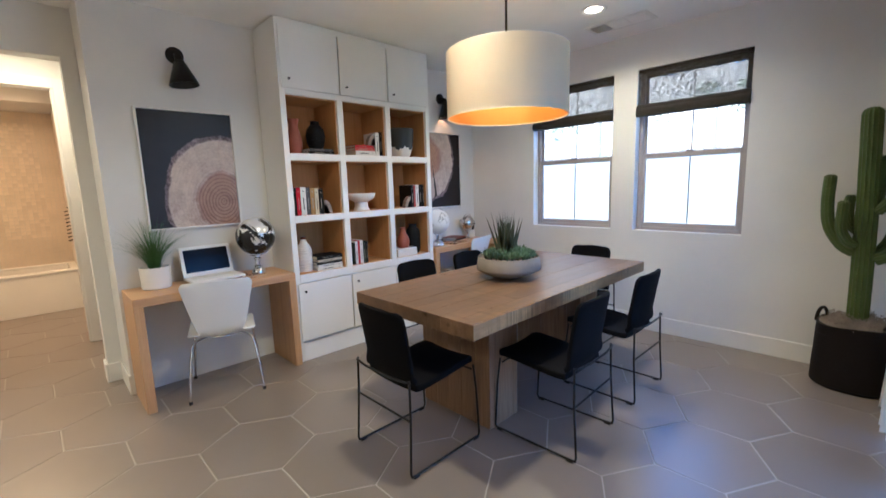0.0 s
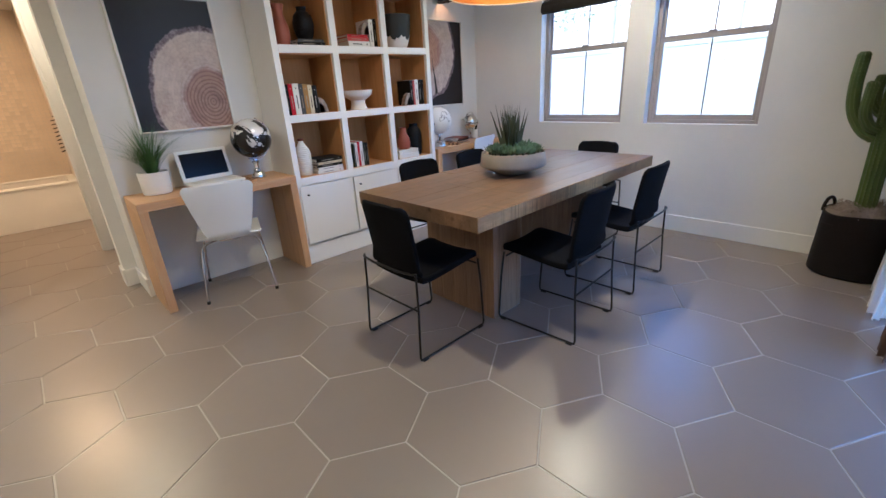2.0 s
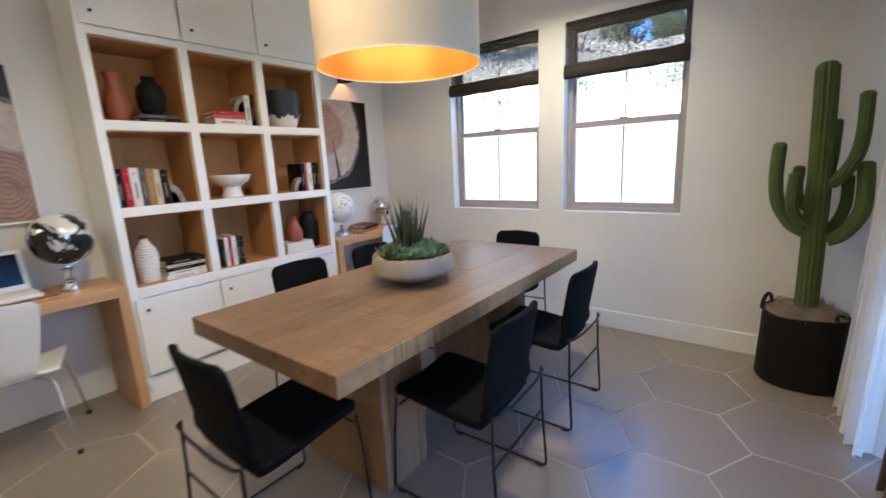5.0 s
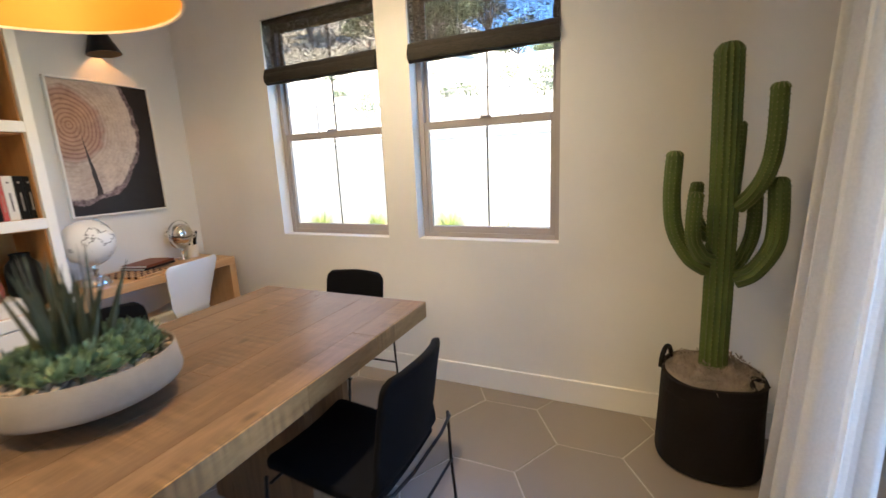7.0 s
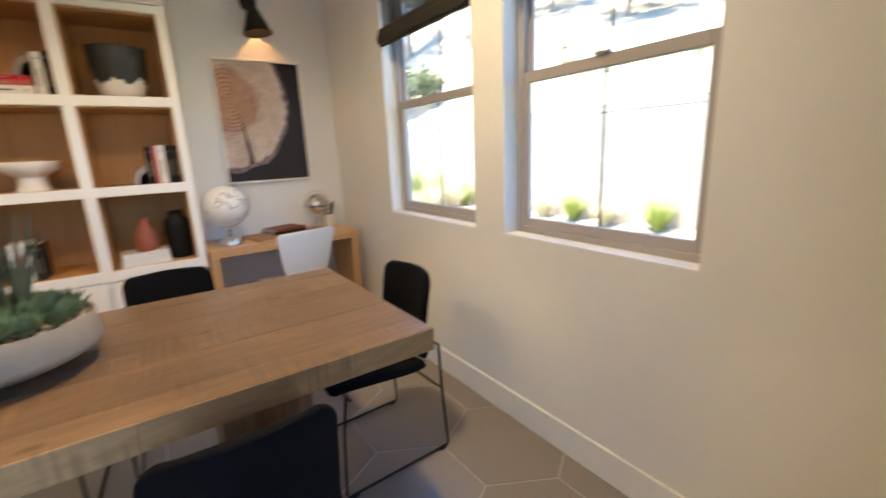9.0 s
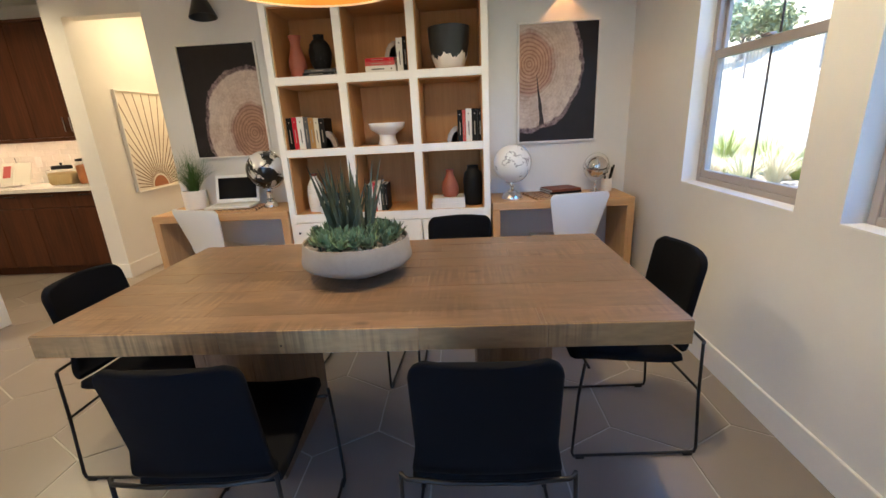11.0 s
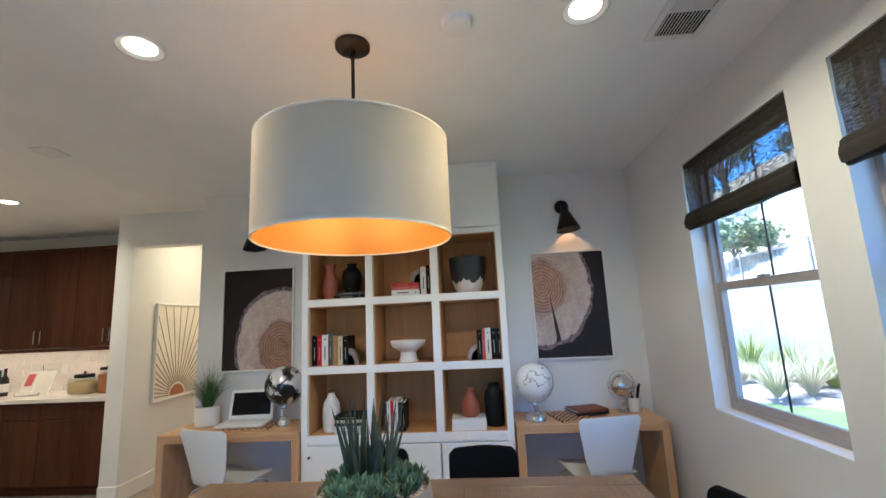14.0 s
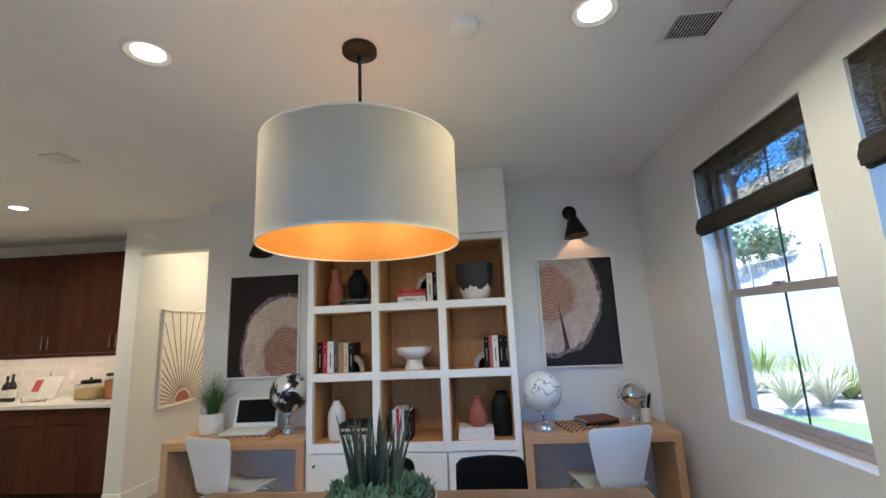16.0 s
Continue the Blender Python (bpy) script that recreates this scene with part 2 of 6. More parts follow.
    nt.links.new(col, b.inputs["Base Color"])
    b.inputs["Roughness"].default_value = 0.35
    return m


WALL = surface("wall_paint", (0.73, 0.71, 0.675), 0.75, var=0.03, relief=0.12, relief_scale=140, fine=25)
CEILING = surface("ceiling_paint", (0.88, 0.86, 0.825), 0.85, var=0.03, relief=0.15, relief_scale=120)
TRIM = surface("trim_paint", (0.78, 0.76, 0.72), 0.45, var=0.03)
LACQUER = surface("white_lacquer", (0.86, 0.85, 0.82), 0.4, var=0.025, big=1.5)
TILE = surface("floor_tile", (0.228, 0.19, 0.161), 0.315, var=0.05, big=0.8, fine=22, spread=0.05, rvar=0.0, kind="Position")
TILE.node_tree.nodes["Principled BSDF"].inputs["Specular IOR Level"].default_value = 1.0
TILE.node_tree.nodes["Principled BSDF"].inputs["IOR"].default_value = 1.5
GROUT = surface("grout", (0.46, 0.425, 0.385), 0.8, var=0.1, fine=80, relief=0.2)
OAK = wood("oak", (0.44, 0.25, 0.115), (0.60, 0.38, 0.19), "x", 1.0, 0.42)
OAK_UP = wood("oak_upright", (0.44, 0.25, 0.115), (0.60, 0.38, 0.19), "z", 1.0, 0.42)
OAK_BACK = wood("oak_veneer", (0.45, 0.225, 0.078), (0.57, 0.31, 0.115), "z", 0.6, 0.5)
TABLE = wood("table_wood", (0.14, 0.084, 0.046), (0.235, 0.15, 0.088), "x", 0.55, 0.33, spread=0.12, knots=0.5, saw=0.5, holes=True, short=3.0)
# Paler edge boards; colour also lifted and yellowed to offset dim, blue daylight there.
TABLE_EDGE = wood("table_edge_wood", (0.25, 0.15, 0.062), (0.38, 0.24, 0.108), "x", 0.6, 0.45, spread=0.15, knots=0.4, saw=0.8, holes=True, short=4.0)
TABLE_UP = wood("table_leg_wood", (0.14, 0.078, 0.04), (0.28, 0.17, 0.095), "z", 0.9, 0.5, spread=0.1)
WALNUT = wood("walnut", (0.026, 0.0075, 0.0028), (0.085, 0.027, 0.0095), "z", 0.42, 0.5)
WALNUT.node_tree.nodes["Principled BSDF"].inputs["Specular IOR Level"].default_value = 0.2
BLACK_METAL = surface("black_metal", (0.011, 0.0105, 0.0105), 0.42, 0.3, var=0.1)
CHAIR_CLOTH = surface("dark_upholstery", (0.0026, 0.0027, 0.0042), 0.9, var=0.15, fine=120, relief=0.35, relief_scale=500)
CHROME = surface("chrome", (0.75, 0.74, 0.72), 0.12, 1.0, var=0.02, rvar=0.04)
WHITE_SHELL = surface("white_plastic", (0.8, 0.8, 0.78), 0.32, var=0.02)
VINYL = surface("window_vinyl", (0.36, 0.325, 0.31), 0.5, var=0.05)
PANE = clear_glass("window_glass")
SHADE_WEAVE = woven_shade("woven_shade", 0.46)
# Same weave as the sheet, without gaps and at half its colour.
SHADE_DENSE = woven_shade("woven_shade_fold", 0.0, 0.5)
DRAPE = surface("brown_drape", (0.16, 0.105, 0.085), 0.85, var=0.1, fine=120, relief=0.3, relief_scale=400)
CURTAIN = cloth_sheer("curtain_sheer", (0.92, 0.9, 0.87), 0.5)
LAMP_CLOTH = surface("lamp_linen", (0.83, 0.735, 0.56), 0.85, var=0.04, fine=160, relief=0.25, relief_scale=420)
GOLD = surface("gold_lining", (0.70, 0.32, 0.03), 0.42, 0.25, var=0.05)
BRONZE = surface("dark_bronze", (0.035, 0.027, 0.022), 0.45, 0.6)
CAN_GLOW = glow("downlight_lens", (1.0, 0.72, 0.42), 3.4)
BULB_GLOW = glow("bulb", (1.0, 0.72, 0.22), 5.5)
LED_GLOW = glow("led_strip", (1.0, 0.62, 0.33), 7.0)
CACTUS = surface("cactus_skin", (0.08, 0.112, 0.026), 0.6, var=0.25, big=6, fine=80, relief=0.4, relief_scale=160)
BASKET = surface("black_basket", (0.0095, 0.0066, 0.0056), 0.7, var=0.6, fine=70, relief=1.0, relief_scale=70)
MOSS = surface("dry_moss", (0.25, 0.2, 0.155), 0.95, var=0.5, big=12, fine=90, relief=0.9, relief_scale=90)
CONCRETE = surface("bowl_concrete", (0.25, 0.215, 0.178), 0.7, var=0.12, big=9, fine=70, relief=0.3, relief_scale=120)
LEAF = surface("grass_leaf", (0.055, 0.13, 0.03), 0.55, var=0.3, big=9)
SPIKE = surface("agave_leaf", (0.06, 0.069, 0.036), 0.5, var=0.3, big=14)
SUCC = surface("succulent_leaf", (0.115, 0.175, 0.095), 0.45, var=0.4, big=14, spread=0.4)
PEBBLE = surface("pebbles", (0.58, 0.48, 0.36), 0.8, var=0.2, fine=40)
CERAMIC = surface("white_ceramic", (0.78, 0.755, 0.71), 0.35, var=0.04)
TERRACOTTA = surface("terracotta", (0.30, 0.085, 0.045), 0.55, var=0.12, big=8)
BLACK_CLAY = surface("black_clay", (0.01, 0.01, 0.011), 0.5, var=0.2, relief=0.3, relief_scale=60)
PAPER = surface("paper", (0.74, 0.70, 0.62), 0.8, var=0.06, fine=140)
SCREEN = surface("screen_glass", (0.008, 0.009, 0.011), 0.15, var=0.0, rvar=0.02)
CHAIR_CLOTH.node_tree.nodes["Principled BSDF"].inputs["Specular IOR Level"].default_value = 0.15
BASKET.node_tree.nodes["Principled BSDF"].inputs["Specular IOR Level"].default_value = 0.2
for matte, level in ((OAK_BACK, 0.2), (BLACK_CLAY, 0.15), (TABLE, 0.35), (CACTUS, 0.3)):
    matte.node_tree.nodes["Principled BSDF"].inputs["Specular IOR Level"].default_value = level
SCREEN.node_tree.nodes["Principled BSDF"].inputs["Specular IOR Level"].default_value = 0.2
PRINT_A = slice_print("log_print_lower", 0.2, -0.245, 0.4, rings_k=0.55)
PRINT_B = slice_print("log_print_upper", -0.215, 0.15, 0.4, True, 0.6, 1.25)
INK = surface("brown_ink", (0.2, 0.115, 0.06), 0.7)
RUST = surface("rust_ink", (0.36, 0.14, 0.06), 0.8)
CANVAS = surface("canvas", (0.8, 0.745, 0.65), 0.85, relief=0.3, relief_scale=400)
WARM_GROUT = surface("pale_grout", (0.6, 0.56, 0.5), 0.8, var=0.06)
STONE_TOP = surface("pale_quartz", (0.7, 0.66, 0.61), 0.25, var=0.08)
BATH_TILE = surface("bath_tile", (0.7, 0.6, 0.47), 0.35, var=0.12, fine=50, spread=0.07)
GLASS_JAR = clear_glass("jar_glass", (0.93, 0.95, 0.93))
OATS = surface("dry_goods", (0.5, 0.36, 0.17), 0.9, var=0.3, fine=60, relief=0.7, relief_scale=90)
BOTTLE = surface("bottle_glass", (0.012, 0.01, 0.008), 0.1, var=0.05)
AGATE = surface("agate_face", (0.27, 0.22, 0.185), 0.3, var=0.6, big=22)


# ---- mesh helpers ----
def box(bm, x0, x1, y0, y1, z0, z1, bev=0.0, seg=1):
    m = Matrix.Translation(((x0 + x1) / 2, (y0 + y1) / 2, (z0 + z1) / 2)) @ Matrix.Diagonal((abs(x1 - x0), abs(y1 - y0), abs(z1 - z0), 1))
    vs = bmesh.ops.create_cube(bm, size=1, matrix=m)["verts"]
    if bev:
        es = list({e for v in vs for e in v.link_edges})
        bmesh.ops.bevel(bm, geom=es, offset=bev, segments=seg, affect="EDGES", profile=0.5)
    return bm


def lathe(bm, profile, seg=32, at=(0, 0, 0)):
    """Turn (radius, z) pairs about the z axis."""
    rings = []
    for r, z in profile:
        if r < 1e-5:
            rings.append([bm.verts.new((at[0], at[1], at[2] + z))])
        else:
            rings.append([bm.verts.new((at[0] + r * math.cos(2 * math.pi * i / seg), at[1] + r * math.sin(2 * math.pi * i / seg), at[2] + z)) for i in range(seg)])
    for a, b in zip(rings, rings[1:]):
        for i in range(seg):
            j = (i + 1) % seg
            f = [a[i % len(a)], a[j % len(a)], b[j % len(b)], b[i % len(b)]]
            f = list(dict.fromkeys(f))
            if len(f) > 2:
                bm.faces.new(f)
    return bm


def spline(pts, n=6):
    """Catmull-Rom points through pts."""
    p = [Vector(q) for q in pts]
    p = [p[0] * 2 - p[1]] + p + [p[-1] * 2 - p[-2]]
    out = []
    for i in range(1, len(p) - 2):
        for k in range(n):
            t = k / n
            a, b, c, d = p[i - 1:i + 3]
            out.append(0.5 * (2 * b + (c - a) * t + (2 * a - 5 * b + 4 * c - d) * t * t + (3 * b - a - 3 * c + d) * t ** 3))
    return out + [p[-2]]


def tube(bm, pts, radius, seg=8, ribs=0, depth=0.0, cap=True):
    """A round rod along pts; radius may be a function of 0..1. ribs folds the skin."""
    pts = [Vector(p) for p in pts]
    n = len(pts)
    rings, up = [], None
    for i, p in enumerate(pts):
        d = (pts[min(i + 1, n - 1)] - pts[max(i - 1, 0)]).normalized()
        if up is None:
            up = Vector((0, 0, 1)) if abs(d.z) < 0.9 else Vector((1, 0, 0))
        s = d.cross(up).normalized()
        up = s.cross(d).normalized()
        r = radius(i / (n - 1)) if callable(radius) else radius
        ring = []
        for k in range(seg):
            a = 2 * math.pi * k / seg
            rr = r * (1 - depth * (0.5 - 0.5 * math.cos(ribs * a))) if ribs else r
            ring.append(bm.verts.new(p + (s * math.cos(a) + up * math.sin(a)) * rr))
        rings.append(ring)
    for a, b in zip(rings, rings[1:]):
        for k in range(seg):
            bm.faces.new((a[k], a[(k + 1) % seg], b[(k + 1) % seg], b[k]))
    if cap:
        bm.faces.new(rings[0][::-1])
        bm.faces.new(rings[-1])
    return bm


def mesh_of(name, bm, material, smooth=None):
    bmesh.ops.recalc_face_normals(bm, faces=bm.faces)
    me = bpy.data.meshes.new(name)
    bm.to_mesh(me)
    bm.free()
    me.materials.append(material)
    if smooth is not None:
        me.shade_smooth()
        me.set_sharp_from_angle(angle=radians(smooth))
    return me


def part(name, bm, material, parent, label="", smooth=None):
    o = new(name, mesh_of(name, bm, material, smooth))
    o.parent = parent
    return tagged(o, label)


def thing(name, m, label, category, group=""):
    """An empty at a thing's base, for parts to hang on."""
    o = new(name)
    o.empty_display_size = 0.1
    o.matrix_basis = m
    return tagged(o, label, category, group)


def solid(name, bm, material, label="", category="", group="", kind="", smooth=None, at=None):
    o = new(name, mesh_of(name, bm, material, smooth))
    if at is not None:
        o.matrix_basis = at
    return tagged(o, label, category, group, kind)


def boxes(*rows, bev=0.0):
    bm = bmesh.new()
    for r in rows:
        box(bm, *r, bev=bev)
    return bm


# ---- walls, ceiling ----
EAST, NORTH, SOUTH, WEST = 6.710, 4.055, -0.05, -3.5
T = 0.16
W1, W2 = (2.247, 3.144), (1.164, 2.030)
SILL, HEAD = 0.945, 2.405


def structure(name, bm, material, label):
    return solid(name, bm, material, label, kind="structure")


structure("wall_east", boxes(
    (EAST, EAST + T, SOUTH - T, W2[0], 0, CEIL), (EAST, EAST + T, W2[1], W1[0], 0, CEIL), (EAST, EAST + T, W1[1], NORTH + T, 0, CEIL),
    *[(EAST, EAST + T, a, b, 0, SILL) for a, b in (W1, W2)], *[(EAST, EAST + T, a, b, HEAD, CEIL) for a, b in (W1, W2)]),
    WALL, "warm white painted wall with two window openings")
structure("wall_north", boxes((2.975, EAST, NORTH, NORTH + 0.12, 0, CEIL)), WALL, "warm white painted alcove wall behind bookcase")
HX0, HX1, HY, HZ = 1.985, 2.885, 4.45, 2.39
structure("wall_hall_post", boxes((1.81, HX0, HY, HY + 0.14, 0, CEIL)), WALL, "warm white painted wall end beside hallway")
structure("wall_hall_jamb", boxes((HX1, 2.975, HY, HY + 0.14, 0, CEIL)), WALL, "warm white painted hallway jamb")
structure("wall_hall_header", boxes((HX0, HX1, HY, HY + 0.14, HZ, CEIL)), WALL, "warm white painted header over hallway opening")
structure("wall_alcove_return", boxes((2.9755, 3.095, NORTH + 0.12, HY + 0.14, 0, CEIL)), WALL, "warm white painted wall return")
structure("wall_hall_side", boxes((1.81, HX0, HY + 0.14, 5.75, 0, CEIL), (2.975, 3.095, HY + 0.14, 8.4, 0, CEIL)), WALL, "cream painted hallway side walls")
BX0, BX1, BZ = 2.06, 2.885, 2.41
structure("wall_bath_front", boxes((1.0, BX0, 5.75, 5.87, 0, CEIL), (BX1, 2.975, 5.75, 5.87, 0, CEIL), (BX0, BX1, 5.75, 5.87, BZ, CEIL)), WALL, "cream painted wall round bathroom doorway")
structure("wall_bath", boxes((0.88, 1.0, 5.325, 8.4, 0, CEIL), (0.88, 3.095, 8.4, 8.52, 0, CEIL)), WALL, "cream painted bathroom walls")
structure("wall_kitchen", boxes((WEST, 1.81, 5.2, 5.32, 0, CEIL)), WALL, "warm white painted kitchen wall")
structure("wall_west", boxes((WEST - T, WEST, SOUTH - T, 5.32, 0, CEIL)), WALL, "warm white painted far wall")
DX0, DX1, DZ = 4.15, 5.9, 2.45
structure("wall_south", boxes((WEST, DX0, SOUTH - T, SOUTH, 0, CEIL), (DX1, EAST, SOUTH - T, SOUTH, 0, CEIL), (DX0, DX1, SOUTH - T, SOUTH, DZ, CEIL)), WALL, "warm white painted wall with wide patio opening")
structure("ceiling", boxes((WEST - T, EAST + T, SOUTH - T, 8.52, CEIL, CEIL + 0.12)), CEILING, "off-white painted flat ceiling")
# Unseen; the deep south overhang is added to hold sky light off the patio door.
structure("roof", boxes((WEST - 0.6, EAST + 0.5, SOUTH - 2.0, 9.0, 3.05, 3.2)), surface("roof_board", (0.35, 0.3, 0.26), 0.8), "unseen roof slab, south overhang added to block sky light")
structure("roof_edge", boxes((EAST + 0.05, EAST + T, SOUTH - T, 8.52, CEIL + 0.12, 3.05), (WEST - T, EAST + 0.05, SOUTH - T, SOUTH - 0.05, CEIL + 0.12, 3.05)), WALL, "outer wall under the eaves")
structure("subfloor", boxes((WEST, EAST, SOUTH, 8.4, -0.12, -0.0025)), GROUT, "pale grout bed under floor tiles")


def baseboards():
    h, d = 0.145, 0.015
    rows = [
        (EAST - d, EAST, 0.0, NORTH, 0, h),
        (2.975 - d, 2.975, NORTH - d, HY, 0, h), (2.975, 2.995, NORTH - d, NORTH, 0, h),
        (1.81, HX0 + d, HY - d, HY, 0, h), (HX0, HX0 + d, HY, 5.75, 0, h), (HX1 - d, HX1, HY - d, HY + 0.14 + d, 0, h), (HX1, 2.975 - d, HY - d, HY, 0, h),
        (DX1, EAST - d, SOUTH, SOUTH + d, 0, h), (WEST, DX0, SOUTH, SOUTH + d, 0, h),
    ]
    return boxes(*rows, bev=0.003)


structure("baseboard", baseboards(), TRIM, "tall flat white painted baseboard")
casing = boxes((BX0 - 0.09, BX0, 5.73, 5.75, 0, BZ + 0.09), (BX1, BX1 + 0.085, 5.73, 5.75, 0, BZ + 0.09), (BX0, BX1, 5.73, 5.75, BZ, BZ + 0.09),
               (BX0 - 0.004, BX0 + 0.02, 5.75, 5.87, 0, BZ), (BX1 - 0.02, BX1 + 0.004, 5.75, 5.87, 0, BZ), bev=0.003)
structure("trim", casing, TRIM, "cream door casing round bathroom doorway")


# ---- windows ----
def window(name, y0, y1):
    o = thing(name, pose(EAST, (y0 + y1) / 2, SILL), "single-hung window with taupe vinyl frame and clear panes", "window")
    o["kind"] = "structure"
    hw, h, x0, x1, f = (y1 - y0) / 2, HEAD - SILL, 0.085, 0.145, 0.035
    part("window_frame", boxes((x0, x1, -hw, -hw + f, 0, h), (x0, x1, hw - f, hw, 0, h), (x0, x1, -hw + f, hw - f, 0, f), (x0, x1, -hw + f, hw - f, h - f, h), bev=0.003), VINYL, o)
    mid = 0.715
    lower = part("lower_sash", boxes((x0 + 0.005, x0 + 0.03, -hw + f, -hw + f + 0.028, f, mid), (x0 + 0.005, x0 + 0.03, hw - f - 0.028, hw - f, f, mid),
                 (x0 + 0.005, x0 + 0.03, -hw + f + 0.028, hw - f - 0.028, f, f + 0.04), (x0 + 0.002, x0 + 0.032, -hw + f + 0.028, hw - f - 0.028, mid - 0.045, mid), bev=0.003), VINYL, o)
    part("latch", boxes((x0 - 0.012, x0 + 0.02, -0.03, 0.03, mid, mid + 0.012), bev=0.003), VINYL, lower)
    upper = part("upper_sash", boxes((x0 + 0.034, x1 - 0.004, -hw + f, -hw + f + 0.022, mid, h - f), (x0 + 0.034, x1 - 0.004, hw - f - 0.022, hw - f, mid, h - f),
                 (x0 + 0.034, x1 - 0.004, -hw + f + 0.022, hw - f - 0.022, mid - 0.04, mid - 0.01), (x0 + 0.034, x1 - 0.004, -hw + f + 0.022, hw - f - 0.022, h - f - 0.025, h - f), bev=0.002), VINYL, o)
    for sash, z0, z1, px in ((lower, f + 0.04, mid - 0.045, x0 + 0.018), (upper, mid - 0.01, h - f - 0.025, x0 + 0.045)):
        p = part("pane", boxes((px, px + 0.004, -hw + f + 0.022, hw - f - 0.022, z0, z1)), PANE, sash)
        p.visible_shadow = False
        part("muntin", boxes((px + 0.005, px + 0.011, -0.0042, 0.0042, z0, z1)), BRONZE, sash)
    part("window_sill", boxes((0.0, x0 - 0.002, -hw + 0.001, hw - 0.001, 0.0005, 0.006)), TRIM, o)
    return o


window("window_1", *W1)
window("window_2", *W2)


def roman_shade(y0, y1):
    o = thing("roman_shade", pose(EAST + 0.022, (y0 + y1) / 2, HEAD), "dark brown woven grass roman shade, drawn halfway up", "window shade", "woven window shades")
    hw = (y1 - y0) / 2 - 0.006
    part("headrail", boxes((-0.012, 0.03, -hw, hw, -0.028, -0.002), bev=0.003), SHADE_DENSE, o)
    bm = bmesh.new()
    cols = [[bm.verts.new((-0.014 + 0.003 * math.sin(7 * j / 12 + k), -hw + 2 * hw * j / 12, -0.004 - 0.31 * k / 8)) for k in range(9)] for j in range(13)]
    for a, b in zip(cols, cols[1:]):
        for k in range(8):
            bm.faces.new((a[k], b[k], b[k + 1], a[k + 1]))
    part("woven_sheet", bm, SHADE_WEAVE, o, smooth=60)
    random.seed(int(y0 * 100))
    for i, (z, dx, th) in enumerate(((-0.345, -0.022, 0.075), (-0.372, -0.034, 0.07), (-0.392, -0.018, 0.05))):
        bm = bmesh.new()
        prof = [(0.0, th / 2), (-0.012, th / 3), (-0.018, 0), (-0.013, -th / 2.2), (0.004, -th / 2), (0.014, -th / 4), (0.012, th / 3)]
        rings = []
        for j in range(15):
            y = -hw - 0.004 + (2 * hw + 0.008) * j / 14
            s = 0.006 * math.sin(1.7 * j + i * 2)
            rings.append([bm.verts.new((dx + px + s * 0.4, y, z + pz + s * 0.5)) for px, pz in prof])
        for a, b in zip(rings, rings[1:]):
            for k in range(len(prof)):
                bm.faces.new((a[k], b[k], b[(k + 1) % len(prof)], a[(k + 1) % len(prof)]))
        bm.faces.new(rings[0][::-1]), bm.faces.new(rings[-1])
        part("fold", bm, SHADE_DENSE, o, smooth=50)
    return o


roman_shade(*W1)
roman_shade(*W2)

# patio opening on the camera's side
patio = thing("patio_door", pose(DX0, SOUTH, 0), "wide glazed patio door with taupe frame", "door")
patio["kind"] = "structure"
DW = DX1 - DX0
part("door_frame", boxes((0, 0.05, -0.12, -0.03, 0, DZ), (DW - 0.05, DW, -0.12, -0.03, 0, DZ), (0.05, DW - 0.05, -0.12, -0.03, DZ - 0.05, DZ), (0.05, DW - 0.05, -0.12, -0.03, 0, 0.03), bev=0.003), VINYL, patio)
for k in (1,):
    part("stile", boxes((DW * k / 2 - 0.035, DW * k / 2 + 0.035, -0.11, -0.04, 0.03, DZ - 0.05), bev=0.003), VINYL, patio)
for k in range(2):
    p = part("pane", boxes((DW * k / 2 + 0.05, DW * (k + 1) / 2 - 0.05, -0.078, -0.072, 0.03, DZ - 0.05)), PANE, patio)
    p.visible_shadow = False


def curtain():
    o = thing("curtain", pose(0, 0, 0), "sheer white curtain with brown drape beside patio door", "curtain")
    random.seed(4)
    for name, mat, x0, x1, yc, amp, n, zb, label in (("drape", CURTAIN, 5.79, 6.27, 0.175, 0.04, 6, 0.012, ""), ("brown_drape", DRAPE, 5.3, 5.6, 0.12, 0.035, 5, 0.012, "heavy brown pleated drape")):
        bm = bmesh.new()
        m = 90
        grid = []
        for i in range(m + 1):
            u = i / m
            col = []
            for k in range(13):
                v = k / 12
                flare = 1.0 + 0.55 * (1 - v) ** 1.4
                ph = u * n * 2 * math.pi
                x = (x0 + x1) / 2 + ((u - 0.5) * (x1 - x0) + 0.02 * math.sin(ph * 2 + 1)) * (0.75 + 0.25 * flare) - 0.05 * (1 - v)
                y = yc + 0.05 * (1 - v) ** 1.5 + amp * flare * (math.sin(ph) + 0.3 * math.sin(ph * 2.3 + 1.3 + v))
                col.append(bm.verts.new((x, y, zb + (2.6 - zb) * v)))
            grid.append(col)
        for a, b in zip(grid, grid[1:]):
            for k in range(12):
                bm.faces.new((a[k], b[k], b[k + 1], a[k + 1]))
        part(name, bm, mat, o, label, smooth=80)
    bm = bmesh.new()
    tube(bm, [(3.78, 0.13, 2.62), (6.5, 0.13, 2.62)], 0.014, 12)
    part("rod", bm, BLACK_METAL, o, "black curtain rod", smooth=50)
    for x in (3.85, 5.2, 6.45):
        part("bracket", boxes((x - 0.015, x + 0.015, SOUTH + 0.002, 0.13, 2.61, 2.63)), BLACK_METAL, o)
    return o


curtain()


# ---- bookcase ----
BK0, BK1, BKF = 4.068, 5.60, 3.645


